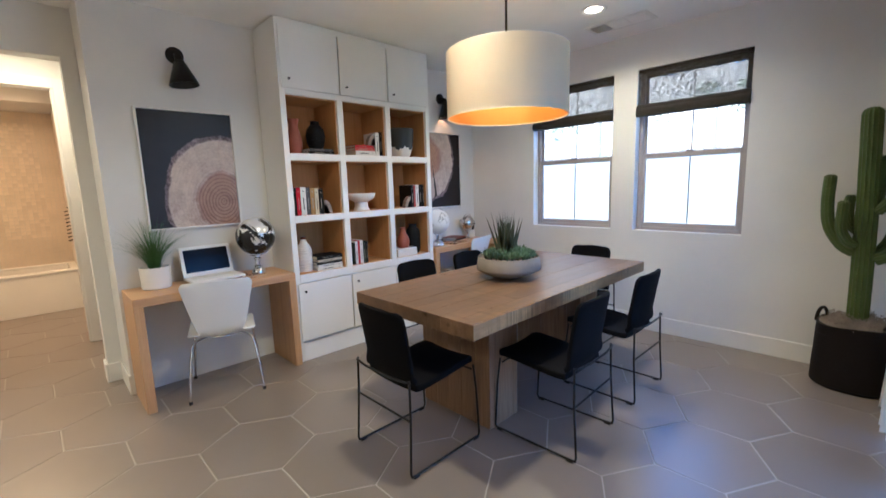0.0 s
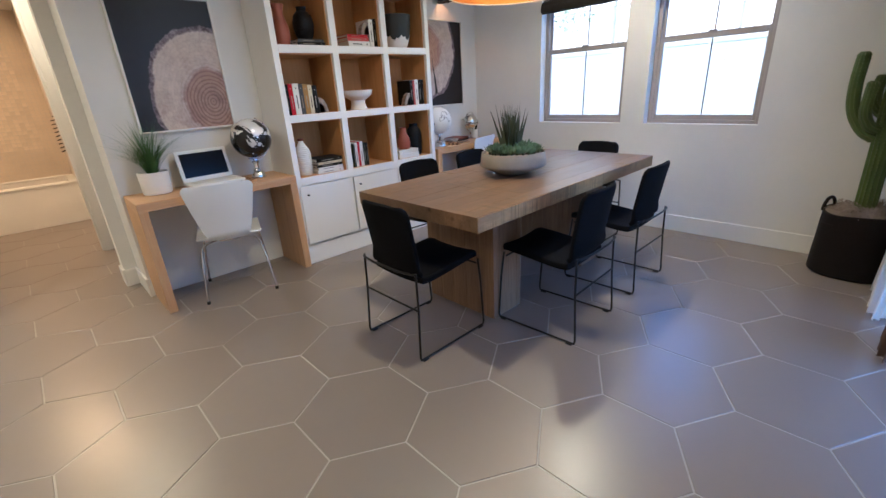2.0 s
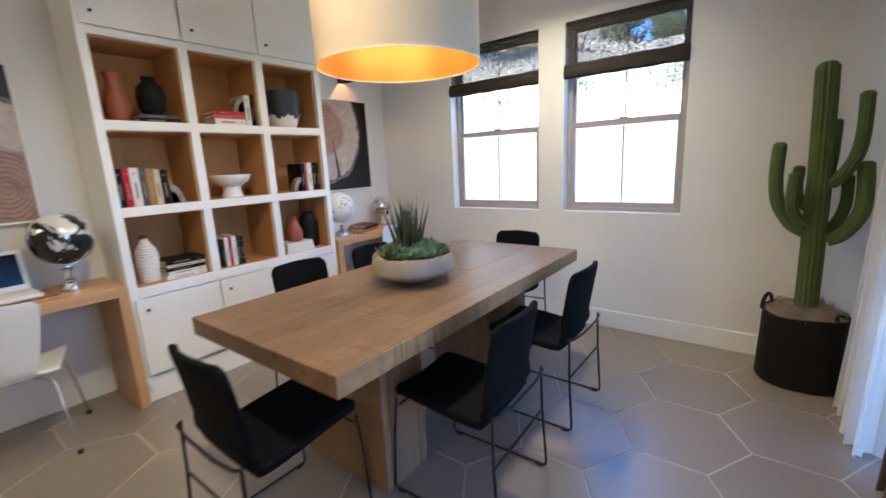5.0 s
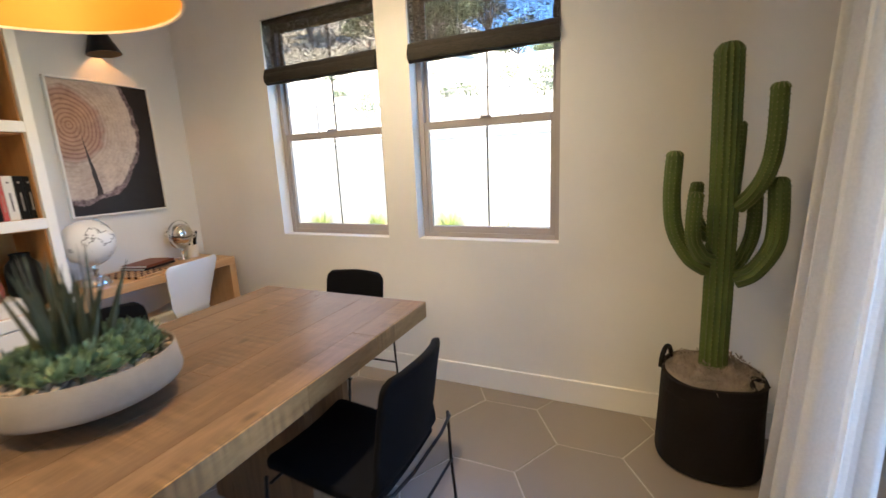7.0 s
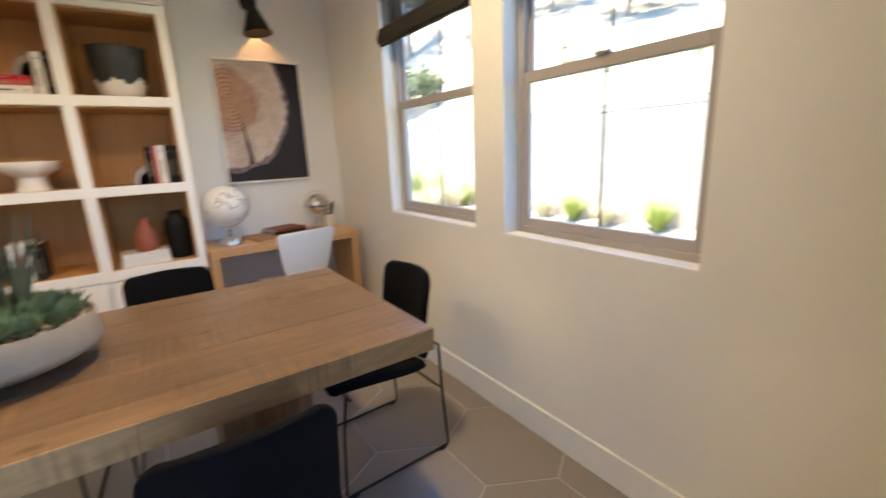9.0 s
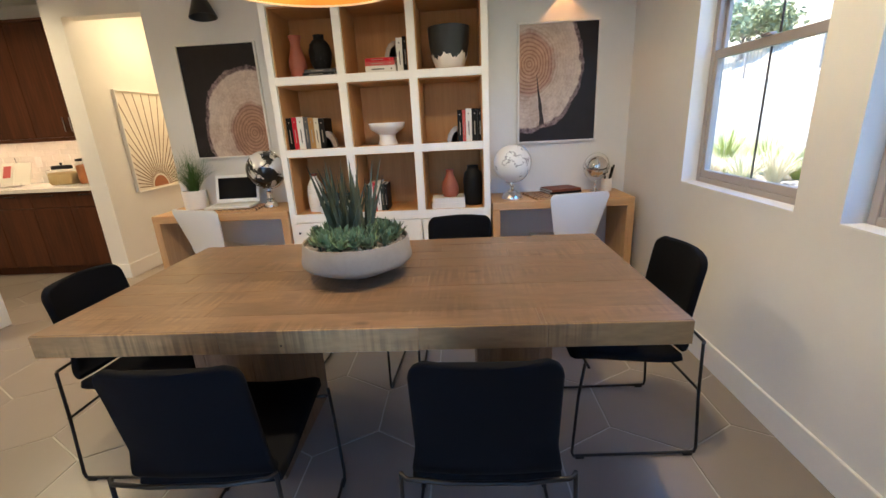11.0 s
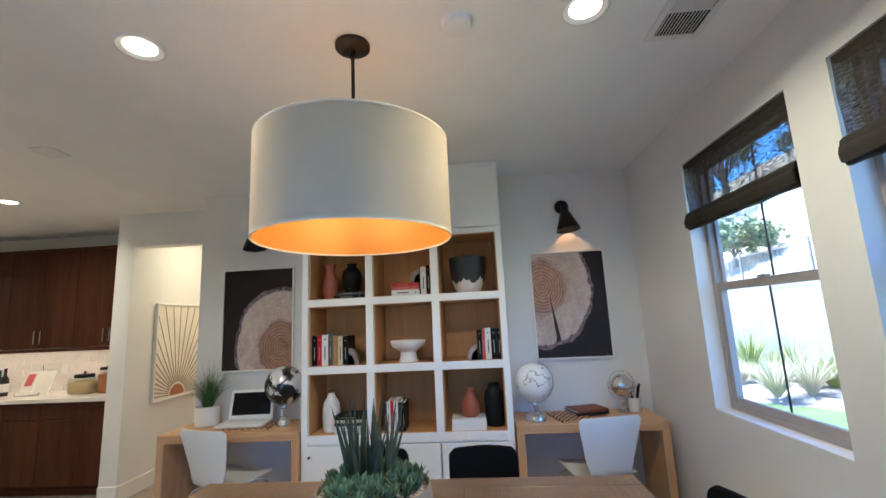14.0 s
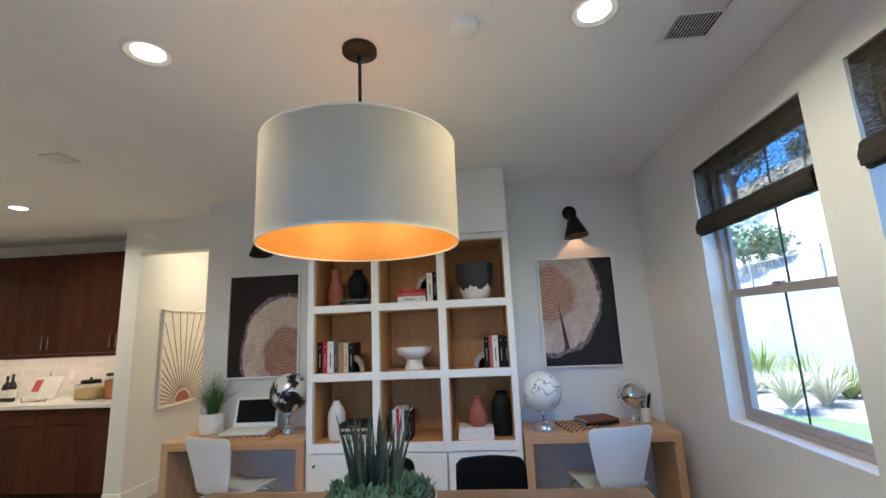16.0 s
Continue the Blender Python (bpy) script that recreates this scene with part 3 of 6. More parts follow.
def bookcase():
    o = thing("bookcase", pose(BK0, BKF, 0), "white built-in bookcase with oak-backed cubbies and cupboard doors", "bookcase")
    w, d = BK1 - BK0, NORTH - BKF - 0.002
    st, vt = 0.046, 0.056
    z_rows = [(0.735, 1.165), (1.22, 1.66), (1.715, 2.16)]
    xs = [st + (w - 2 * st - 2 * vt) / 3 * k + vt * k for k in range(3)]
    cw = (w - 2 * st - 2 * vt) / 3
    rows = [(0, st, 0, d, 0.1, 2.712), (w - st, w, 0, d, 0.1, 2.712)]
    part("side_panel", boxes(rows[0], bev=0.002), LACQUER, o)
    part("side_panel", boxes(rows[1], bev=0.002), LACQUER, o)
    for k in (1, 2):
        part("divider", boxes((xs[k] - vt, xs[k], 0.001, d - 0.02, 0.67, 2.17), bev=0.002), LACQUER, o)
    for z0, z1 in ((0.675, 0.735), (1.165, 1.22), (1.66, 1.715), (2.16, 2.20)):
        part("shelf", boxes((st, w - st, 0.0, 0.03, z0, z1), bev=0.002), LACQUER, o)
    part("back_panel", boxes((st, w - st, d - 0.02, d - 0.004, 0.62, 2.7)), OAK_BACK, o, "oak veneer back panel")
    for x in xs:
        for z0, z1 in z_rows:
            t = 0.008
            part("cubby_lining", boxes((x, x + t, 0.03, d - 0.021, z0, z1), (x + cw - t, x + cw, 0.03, d - 0.021, z0, z1), (x + t, x + cw - t, 0.03, d - 0.021, z0 - 0.012, z0), (x + t, x + cw - t, 0.03, d - 0.021, z1 - t, z1)), OAK_BACK, o, "oak cubby lining")
    part("base", boxes((0, w, 0.012, d, 0.0, 0.165), bev=0.002), LACQUER, o)
    part("carcass", boxes((st, w - st, 0.02, d - 0.02, 0.165, 0.675)), LACQUER, o)
    part("top_box", boxes((st, w - st, 0.012, d - 0.021, 2.20, 2.705)), LACQUER, o)
    edges = [0.012, xs[1] - vt / 2, xs[2] - vt / 2, w - 0.012]
    for zone, z0, z1, kz in (("lower", 0.185, 0.668, 0.60), ("upper", 2.205, 2.665, 2.27)):
        for a, b in zip(edges, edges[1:]):
            dr = part("cupboard_door", boxes((a + 0.006, b - 0.006, -0.014, -0.001, z0, z1), bev=0.002), LACQUER, o)
            bm = bmesh.new()
            lathe(bm, [(0, 0.026), (0.008, 0.025), (0.009, 0.02), (0.005, 0.016), (0.004, 0.0)], 12)
            bm.transform(pose(a + 0.06, -0.014, kz, 90, 0, 0))
            part("knob", bm, BLACK_METAL, dr, "small black metal knob", smooth=40)
    part("top_filler", boxes((0.046, w - 0.046, 0.004, 0.011, 2.668, 2.716)), LACQUER, o)
    return o


bookcase()
CUB = [(4.114, 4.56), (4.61, 5.06), (5.115, 5.56)]


# ---- desks ----
def desk(x0, x1):
    o = thing("desk", pose((x0 + x1) / 2, 3.617, 0), "light oak waterfall desk between wall and bookcase", "desk", "oak desks")
    hw, d, h, t = (x1 - x0) / 2, NORTH - 3.617 - 0.003, 0.774, 0.058
    part("desktop", boxes((-hw, hw, 0, d, h - t, h), bev=0.003), OAK, o)
    for s in (-1, 1):
        a, b = sorted((s * hw, s * (hw - 0.055)))
        part("leg_panel", boxes((a, b, 0.0, d, 0, h - t), bev=0.003), OAK_UP, o)
    return o


desk(2.992, 4.062)
desk(5.612, 6.640)


# ---- dining table ----
def table():
    x0, x1, y0, y1, zt, th = 4.018, 6.058, 1.671, 2.660, 0.778, 0.078
    o = thing("dining_table", pose((x0 + x1) / 2, (y0 + y1) / 2, 0), "heavy reclaimed brown wood dining table with planked top", "table")
    hx, hy = (x1 - x0) / 2, (y1 - y0) / 2
    random.seed(11)
    n, face = 9, 0.006
    for i in range(n):
        a, b = -hy + face + 2 * (hy - face) * i / n, -hy + face + 2 * (hy - face) * (i + 1) / n
        cuts = [-hx] + sorted(random.uniform(-hx * 0.8, hx * 0.8) for _ in range(random.choice((1, 2, 2)))) + [hx]
        for c, e in zip(cuts, cuts[1:]):
            dz = random.uniform(-0.0012, 0.0)
            part("plank", boxes((c + 0.0003, e - 0.0003, a + 0.0003, b - 0.0003, zt - th, zt + dz), bev=0.0008), TABLE, o)
    for sy in (-1, 1):
        y_in, y_out = sorted((sy * (hy - face), sy * hy))
        cuts = [-hx, -hx * random.uniform(0.3, 0.55), hx * random.uniform(0.0, 0.25), hx * random.uniform(0.55, 0.65), hx]
        for c, e in zip(cuts, cuts[1:]):
            part("edge_board", boxes((c + 0.0003, e - 0.0003, y_in + 0.0003, y_out - 0.0003, zt - th + random.uniform(-0.001, 0.001), zt - random.uniform(0.0, 0.0012)), bev=0.0015), TABLE_EDGE, o, "saw-marked edge board")
    for s, cx in ((-1, 4.512 - (x0 + x1) / 2), (1, 5.565 - (x0 + x1) / 2)):
        for k in range(5):
            a, b = -0.285 + 0.57 * k / 5, -0.285 + 0.57 * (k + 1) / 5
            part("leg_plank", boxes((cx - 0.133, cx - 0.09, a + 0.0005, b - 0.0005, 0, zt - th - 0.001), bev=0.002), TABLE_UP, o)
            part("leg_plank", boxes((cx + 0.09, cx + 0.133, a + 0.0005, b - 0.0005, 0, zt - th - 0.001), bev=0.002), TABLE_UP, o)
        for sy in (-1, 1):
            c0, c1 = sorted((sy * 0.284, sy * 0.245))
            part("leg_side", boxes((cx - 0.0895, cx + 0.0895, c0, c1, 0, zt - th - 0.001), bev=0.002), TABLE_UP, o)
    return o


table()


# ---- dining chairs ----
def shell_sheet(rows, thick):
    """A padded sheet through rows of points, given a thickness along its normal."""
    bm = bmesh.new()
    g = [[bm.verts.new(p) for p in r] for r in rows]
    for a, b in zip(g, g[1:]):
        for k in range(len(a) - 1):
            bm.faces.new((a[k], a[k + 1], b[k + 1], b[k]))
    bmesh.ops.recalc_face_normals(bm, faces=bm.faces)
    bmesh.ops.solidify(bm, geom=bm.faces[:], thickness=thick)
    return bm


def super_width(u, half, corner):
    """Half width of a sheet with a rounded end, u metres from that end."""
    if u >= corner:
        return half
    q = 1 - u / corner
    return half - corner + corner * math.sqrt(max(0.0, 1 - q * q))


def dining_chair():
    """Faces +y; its sled runners rest on the floor, its base is the middle between them."""
    o = thing("dining_chair", pose(0, 0, 0), "black upholstered dining chair on thin black sled frame", "chair", "black chairs round the dining table")
    side = [(0.255, 0.462), (0.21, 0.468), (0.1, 0.457), (-0.05, 0.44), (-0.15, 0.437), (-0.195, 0.46), (-0.218, 0.51), (-0.232, 0.58), (-0.245, 0.66), (-0.258, 0.74), (-0.27, 0.8), (-0.277, 0.832)]
    curve = spline([(0, y, z) for y, z in side], 3)
    lens = [0.0]
    for a, b in zip(curve, curve[1:]):
        lens.append(lens[-1] + (b - a).length)
    split = next(i for i, p in enumerate(curve) if p.y < -0.165)
    for name, lo, hi in (("seat", 0, split), ("backrest", split, len(curve) - 1)):
        rows = []
        for i in range(lo, hi + 1):
            p, u = curve[i], lens[i]
            half = min(super_width(u + 0.004, 0.232, 0.09), super_width(lens[-1] - u + 0.004, 0.2, 0.06))
            t = min(1.0, max(0.0, (p.z - 0.45) / 0.1))
            half = half * (1 - 0.06 * t)
            row = []
            for k in range(9):
                s = -1 + k / 4
                row.append((s * half, p.y + 0.035 * t * s * s - (0.0), p.z + (1 - t) * 0.012 * s * s))
            rows.append(row)
        bm = shell_sheet(rows, 0.034 if name == "seat" else 0.028)
        es = [e for e in bm.edges if len(e.link_faces) == 2 and e.calc_face_angle(0) > radians(50)]
        bmesh.ops.bevel(bm, geom=es, offset=0.009, segments=2, affect="EDGES", profile=0.6)
        part(name, bm, CHAIR_CLOTH, o, smooth=60)
    r = 0.0062
    for s in (-1, 1):
        x = 0.232 * s
        bm = bmesh.new()
        pts = [(x * 0.99, 0.215, 0.445), (x * 0.99, 0.235, 0.3), (x, 0.252, 0.03), (x, 0.245, 0.011), (x, 0.225, 0.0065 + 0.005), (x, -0.225, 0.0115), (x, -0.248, 0.013), (x, -0.253, 0.035), (x * 0.975, -0.236, 0.3), (x * 0.955, -0.232, 0.49), (x * 0.95, -0.232, 0.505)]
        tube(bm, pts, r, 8)
        fr = part("side_frame", bm, BLACK_METAL, o, smooth=60)
        for y in (-0.22, 0.22):
            part("foot_pad", boxes((x - 0.009, x + 0.009, y - 0.018, y + 0.018, 0.0, 0.012), bev=0.002), BLACK_METAL, fr)
    bm = bmesh.new()
    tube(bm, [(-0.22, -0.232, 0.5), (-0.205, -0.247, 0.5), (-0.1, -0.258, 0.497), (0.1, -0.258, 0.497), (0.205, -0.247, 0.5), (0.22, -0.232, 0.5)], r, 8)
    part("back_rail", bm, BLACK_METAL, o, smooth=60)
    for y, z in ((0.2, 0.425), (-0.238, 0.3)):
        bm = bmesh.new()
        tube(bm, [(-0.23, y, z), (0.23, y, z)], r * 0.9, 8)
        part("cross_bar", bm, BLACK_METAL, o, smooth=60)
    return o


CHAIRS = [(4.66, 1.63, 2), (5.44, 1.635, 0), (4.035, 2.12, -90), (6.055, 2.225, 92), (5.372, 2.72, 180), (4.765, 2.74, 176)]
chair = dining_chair()
chair.matrix_basis = pose(CHAIRS[0][0], CHAIRS[0][1], 0, 0, 0, CHAIRS[0][2])
for cx, cy, cr in CHAIRS[1:]:
    copy_thing(chair, pose(cx, cy, 0, 0, 0, cr))


# ---- white desk chairs ----
def desk_chair():
    o = thing("desk_chair", pose(0, 0, 0), "white moulded shell chair with chrome legs at desk", "chair", "white desk chairs")
    side = [(0.225, 0.425), (0.19, 0.44), (0.05, 0.435), (-0.1, 0.425), (-0.16, 0.435), (-0.195, 0.475), (-0.215, 0.54), (-0.235, 0.64), (-0.255, 0.74), (-0.27, 0.81), (-0.277, 0.845)]
    curve = spline([(0, y, z) for y, z in side], 4)
    lens = [0.0]
    for a, b in zip(curve, curve[1:]):
        lens.append(lens[-1] + (b - a).length)
    rows = []
    for p, u in zip(curve, lens):
        if p.y > -0.13 and p.z < 0.46:
            half = super_width(u + 0.003, 0.215, 0.07)
        else:
            half = 0.135 + 0.085 * min(1.0, max(0.0, (p.z - 0.45) / 0.36)) ** 0.8
            half = min(half, half - 0.05 + super_width(lens[-1] - u + 0.003, 0.05, 0.045))
            half = max(half, 0.215 - (u - lens[0] - 0.36) * 1.9) if p.z < 0.5 else half
        t = min(1.0, max(0.0, (p.z - 0.45) / 0.1))
        rows.append([(s * half, p.y + 0.03 * t * s * s, p.z + (1 - t) * (0.02 * s * s)) for s in [-1 + k / 4 for k in range(9)]])
    bm = shell_sheet(rows, 0.011)
    part("shell", bm, WHITE_SHELL, o, smooth=50)
    for sx in (-1, 1):
        for y0, y1 in ((-0.07, -0.215), (0.1, 0.245)):
            bm = bmesh.new()
            tube(bm, spline([(sx * 0.09, y0, 0.418), (sx * 0.17, (y0 + y1) / 2 * 0.9, 0.405), (sx * 0.2, y1 * 0.8, 0.33), (sx * 0.232, y1, 0.02)], 5), 0.0085, 8)
            lg = part("leg", bm, CHROME, o, "slim chrome leg", smooth=60)
            bm = bmesh.new()
            lathe(bm, [(0, 0.0), (0.012, 0.0), (0.012, 0.022), (0.0, 0.024)], 10, (sx * 0.232, y1, 0))
            part("foot_cap", bm, BLACK_METAL, lg, smooth=40)
    bm = bmesh.new()
    lathe(bm, [(0, 0.405), (0.1, 0.405), (0.1, 0.418), (0, 0.418)], 16)
    part("hub", bm, CHROME, o, smooth=40)
    return o


dchair = desk_chair()
dchair.matrix_basis = pose(3.512, 3.695, 0, 0, 0, -17.5)
copy_thing(dchair, pose(6.165, 3.735, 0, 0, 0, 12))


# ---- framed prints ----
def framed_print(x0, x1, mat, label):
    z0, z1 = 1.166, 2.036
    o = thing("framed_print", pose((x0 + x1) / 2, NORTH - 0.001, (z0 + z1) / 2), label, "framed print", "log prints over the desks")
    hw, hh, f = (x1 - x0) / 2, (z1 - z0) / 2, 0.013
    part("picture_frame", boxes((-hw, -hw + f, -0.032, 0, -hh, hh), (hw - f, hw, -0.032, 0, -hh, hh), (-hw + f, hw - f, -0.032, 0, -hh, -hh + f), (-hw + f, hw - f, -0.032, 0, hh - f, hh), bev=0.002), TRIM, o, "thin white wood frame")
    part("print", boxes((-hw + f, hw - f, -0.016, -0.004, -hh + f, hh - f)), mat, o)
    return o


framed_print(3.198, 3.836, PRINT_A, "white framed print of sawn log rings on charcoal")
framed_print(5.845, 6.455, PRINT_B, "white framed print of a split pale log slice on charcoal")


# ---- pendant lamp ----
def pendant():
    x, y = 4.911, 2.145
    o = thing("pendant_lamp", pose(x, y, CEIL), "large off-white drum pendant with glowing gold lining", "pendant lamp")
    zb, zt, r = 1.854 - CEIL, 2.248 - CEIL, 0.388
    bm = bmesh.new()
    lathe(bm, [(r, zb), (r, zt)], 72)
    bmesh.ops.solidify(bm, geom=bm.faces[:], thickness=0.0)
    part("shade", bm, LAMP_CLOTH, o, smooth=60)
    bm = bmesh.new()
    lathe(bm, [(r - 0.003, zb + 0.002), (r - 0.003, zt - 0.002)], 72)
    part("lining", bm, GOLD, o, "glossy gold lining", smooth=60)
    for z in (zb, zt):
        bm = bmesh.new()
        lathe(bm, [(r - 0.004, z - 0.003), (r + 0.002, z - 0.003), (r + 0.002, z + 0.004), (r - 0.004, z + 0.004), (r - 0.004, z - 0.003)], 72)
        part("hem", bm, LAMP_CLOTH, o, smooth=40)
    bm = bmesh.new()
    lathe(bm, [(0, 0), (0.074, 0), (0.074, -0.018), (0.06, -0.026), (0.014, -0.03), (0.012, -0.05), (0, -0.052)], 32)
    part("canopy", bm, BRONZE, o, smooth=35)
    bm = bmesh.new()
    tube(bm, [(0, 0, -0.05), (0, 0, 2.15 - CEIL)], 0.0075, 10)
    part("stem", bm, BRONZE, o, smooth=50)
    for k in range(2):
        bm = bmesh.new()
        ring = [(0.011 * math.cos(a) * (k == 0), 0.011 * math.cos(a) * (k == 1), -0.058 - 0.013 * k + 0.012 * math.sin(a)) for a in [i * math.pi / 6 for i in range(13)]]
        tube(bm, ring, 0.0028, 6)
        part("chain_link", bm, BRONZE, o, smooth=60)
    bm = bmesh.new()
    for k in range(3):
        a = k * 2 * math.pi / 3 + 0.4
        tube(bm, [(0, 0, zt - 0.03), (math.cos(a) * (r - 0.004), math.sin(a) * (r - 0.004), zt - 0.012)], 0.003, 6)
    part("spider", bm, BRONZE, o)
    for sx in (-0.135, 0.135):
        bm = bmesh.new()
        tube(bm, [(0, 0, 2.15 - CEIL), (sx, 0, 2.15 - CEIL), (sx, 0, 2.135 - CEIL)], 0.006, 8)
        sk = part("socket_arm", bm, BRONZE, o, smooth=50)
        bm = bmesh.new()
        lathe(bm, [(0.0, -0.0), (0.014, -0.005), (0.014, -0.02), (0.012, -0.03), (0.0, -0.032)], 12, (sx, 0, 2.145 - CEIL))
        part("bulb", bm, BULB_GLOW, sk, "glowing warm bulb", smooth=60)
    return o


pendant()


# ---- ceiling fittings ----
def downlight(x, y):
    o = thing("downlight", pose(x, y, CEIL), "lit round recessed downlight with white trim ring", "ceiling light", "recessed downlights")
    bm = bmesh.new()
    lathe(bm, [(0.063, -0.003), (0.085, -0.011), (0.096, -0.006), (0.1, -0.0005), (0.063, -0.0005)], 40)
    part("trim_ring", bm, TRIM, o, smooth=40)
    bm = bmesh.new()
    lathe(bm, [(0, -0.0015), (0.0625, -0.0015), (0.0625, -0.0008), (0, -0.0008)], 40)
    part("lens", bm, CAN_GLOW, o, "bright warm lens")
    return o


# The hall and bathroom fittings are unseen, added to go with their lamps.
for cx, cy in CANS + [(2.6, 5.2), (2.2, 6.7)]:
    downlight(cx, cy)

bm = bmesh.new()
lathe(bm, [(0, -0.032), (0.045, -0.032), (0.058, -0.026), (0.062, -0.014), (0.064, 0.0), (0, 0)], 32)
solid("smoke_detector", bm, CEILING, "small round white smoke detector on ceiling", "smoke detector", at=pose(5.365, 2.06, CEIL - 0.0005), smooth=35)
solid("ceiling_speaker", boxes((-0.075, 0.075, -0.075, 0.075, -0.014, 0), bev=0.004), TRIM, "small square white ceiling cover plate", "cover plate", at=pose(2.68, 2.915, CEIL - 0.0005))


def vent():
    x0, x1, y0, y1 = 6.20, 6.435, 1.78, 2.30
    o = thing("ceiling_vent", pose((x0 + x1) / 2, (y0 + y1) / 2, CEIL), "white louvred ceiling air vent in three sections", "air vent")
    hx, hy = (x1 - x0) / 2, (y1 - y0) / 2
    part("frame", boxes((-hx, -hx + 0.03, -hy, hy, -0.008, -0.0005), (hx - 0.03, hx, -hy, hy, -0.008, -0.0005), (-hx + 0.03, hx - 0.03, -hy, -hy + 0.03, -0.008, -0.0005), (-hx + 0.03, hx - 0.03, hy - 0.03, hy, -0.008, -0.0005), bev=0.002), TRIM, o)
    # No hole in the ceiling: a black sheet paints the shade between the slats.
    part("backing", boxes((-hx + 0.03, hx - 0.03, -hy + 0.03, hy - 0.03, -0.0018, -0.0008)), BLACK_METAL, o, "black sheet standing in for shade in the duct")
    sec = (2 * hy - 0.06) / 3
    for s in range(3):
        a = -hy + 0.03 + s * sec
        part("bar", boxes((-hx + 0.03, hx - 0.03, a - 0.005, a + 0.005, -0.008, -0.002)), TRIM, o)
        for k in range(12):
            bm = boxes((-0.0075, 0.0075, a + 0.006, a + sec - 0.006, -0.0007, 0.0007))
            bm.transform(pose(-hx + 0.037 + 0.0138 * k, 0, -0.006, 0, 38 if s != 2 else -38, 0))
            part("slat", bm, TRIM, o)
    return o


vent()


# ---- sconces ----
def sconce(x, lit):
    o = thing("wall_sconce", pose(x, NORTH - 0.001, 2.415), "matte black cone wall sconce" + (", lit" if lit else ", unlit") + ", above print", "wall lamp", "black wall sconces")
    bm = bmesh.new()
    lathe(bm, [(0, 0), (0.058, 0), (0.058, 0.014), (0.05, 0.02), (0, 0.022)], 32)
    bm.transform(pose(0, 0, 0, 90, 0, 0))
    part("wall_plate", bm, BLACK_METAL, o, smooth=40)
    bm = bmesh.new()
    tube(bm, [(0, -0.02, 0), (0.004, -0.065, -0.012)], 0.013, 12)
    part("arm", bm, BLACK_METAL, o, smooth=50)
    bm = bmesh.new()
    lathe(bm, [(0, 0.02), (0.02, 0.018), (0.026, 0.0), (0.026, -0.03), (0.034, -0.035), (0.034, -0.045), (0.04, -0.05), (0.098, -0.2), (0.094, -0.2), (0.036, -0.052), (0, -0.05)], 36)
    bm.transform(pose(0.005, -0.075, -0.02, -5, -5, 0))
    part("cone_shade", bm, BLACK_METAL, o, smooth=35)
    if lit:
        bm = bmesh.new()
        bmesh.ops.create_uvsphere(bm, u_segments=12, v_segments=8, radius=0.01, matrix=Matrix.Translation((0.005, -0.078, -0.088)))
        part("bulb", bm, BULB_GLOW, o, "glowing bulb", smooth=60)
    return o


sconce(3.492, False)
sconce(6.152, True)


# ---- books, vases and bowls on the shelves ----
COVERS = {
    "black": surface("cover_black", (0.009, 0.0085, 0.0085), 0.5, var=0.2),
    "white": surface("cover_white", (0.72, 0.70, 0.66), 0.5, var=0.05),
    "red": surface("cover_red", (0.46, 0.016, 0.03), 0.5, var=0.1),
    "coral": surface("cover_coral", (0.48, 0.10, 0.09), 0.5, var=0.1),
    "ochre": surface("cover_ochre", (0.36, 0.21, 0.07), 0.55, var=0.1),
    "cream": surface("cover_cream", (0.6, 0.52, 0.37), 0.55, var=0.08),
    "grey": surface("cover_grey", (0.09, 0.09, 0.095), 0.5, var=0.1),
    "brown": surface("cover_brown", (0.17, 0.055, 0.03), 0.5, var=0.15),
    "green": surface("cover_green", (0.03, 0.04, 0.033), 0.5, var=0.15),
}
for cover in COVERS.values():
    cover.node_tree.nodes["Principled BSDF"].inputs["Specular IOR Level"].default_value = 0.15
SPINE_INK = surface("spine_ink", (0.33, 0.29, 0.23), 0.6)
SPINE_DARK = surface("spine_dark_ink", (0.05, 0.045, 0.045), 0.6)


def book(m, w, d, t, colour, where, marks=True):
    """Lies flat: w along x, spine on -y, thickness t."""
    o = thing("book", m, colour + " hardback book " + where, "book")
    part("cover", boxes((-w / 2, w / 2, 0, d, 0, 0.0028), (-w / 2, w / 2, 0, d, t - 0.0028, t), (-w / 2, w / 2, 0, 0.003, 0.0028, t - 0.0028), bev=0.0008), COVERS[colour], o)
    part("pages", boxes((-w / 2 + 0.004, w / 2 - 0.004, 0.003, d - 0.004, 0.0028, t - 0.0028)), PAPER, o, "cream page block")
    if marks:
        ink = SPINE_DARK if colour in ("white", "cream") else SPINE_INK
        part("spine_mark", boxes((-w * 0.3, w * 0.12, -0.0006, 0.0004, t * 0.42, t * 0.58)), ink, o, "small spine lettering bar")
        part("spine_mark", boxes((w * 0.33, w * 0.37, -0.0006, 0.0004, t * 0.4, t * 0.6)), ink, o, "small spine emblem bar")
    return o


def stand_books(x, y, z, row, where, lean=0.0):
    """Upright books with spines to the room, from x to the right."""
    for colour, t, h in row:
        m = Matrix.Translation((x, y, z + h / 2)) @ pose(0, 0, 0, 0, lean, 0) @ pose(0, 0, 0, 0, -90, 0) @ pose(0, 0, 0, 0, 0, 0)
        book(m @ Matrix.Translation((0, 0, -t)), h, 0.17 + 0.02 * (h > 0.21), t, colour, where)
        x += t + 0.0012
    return x


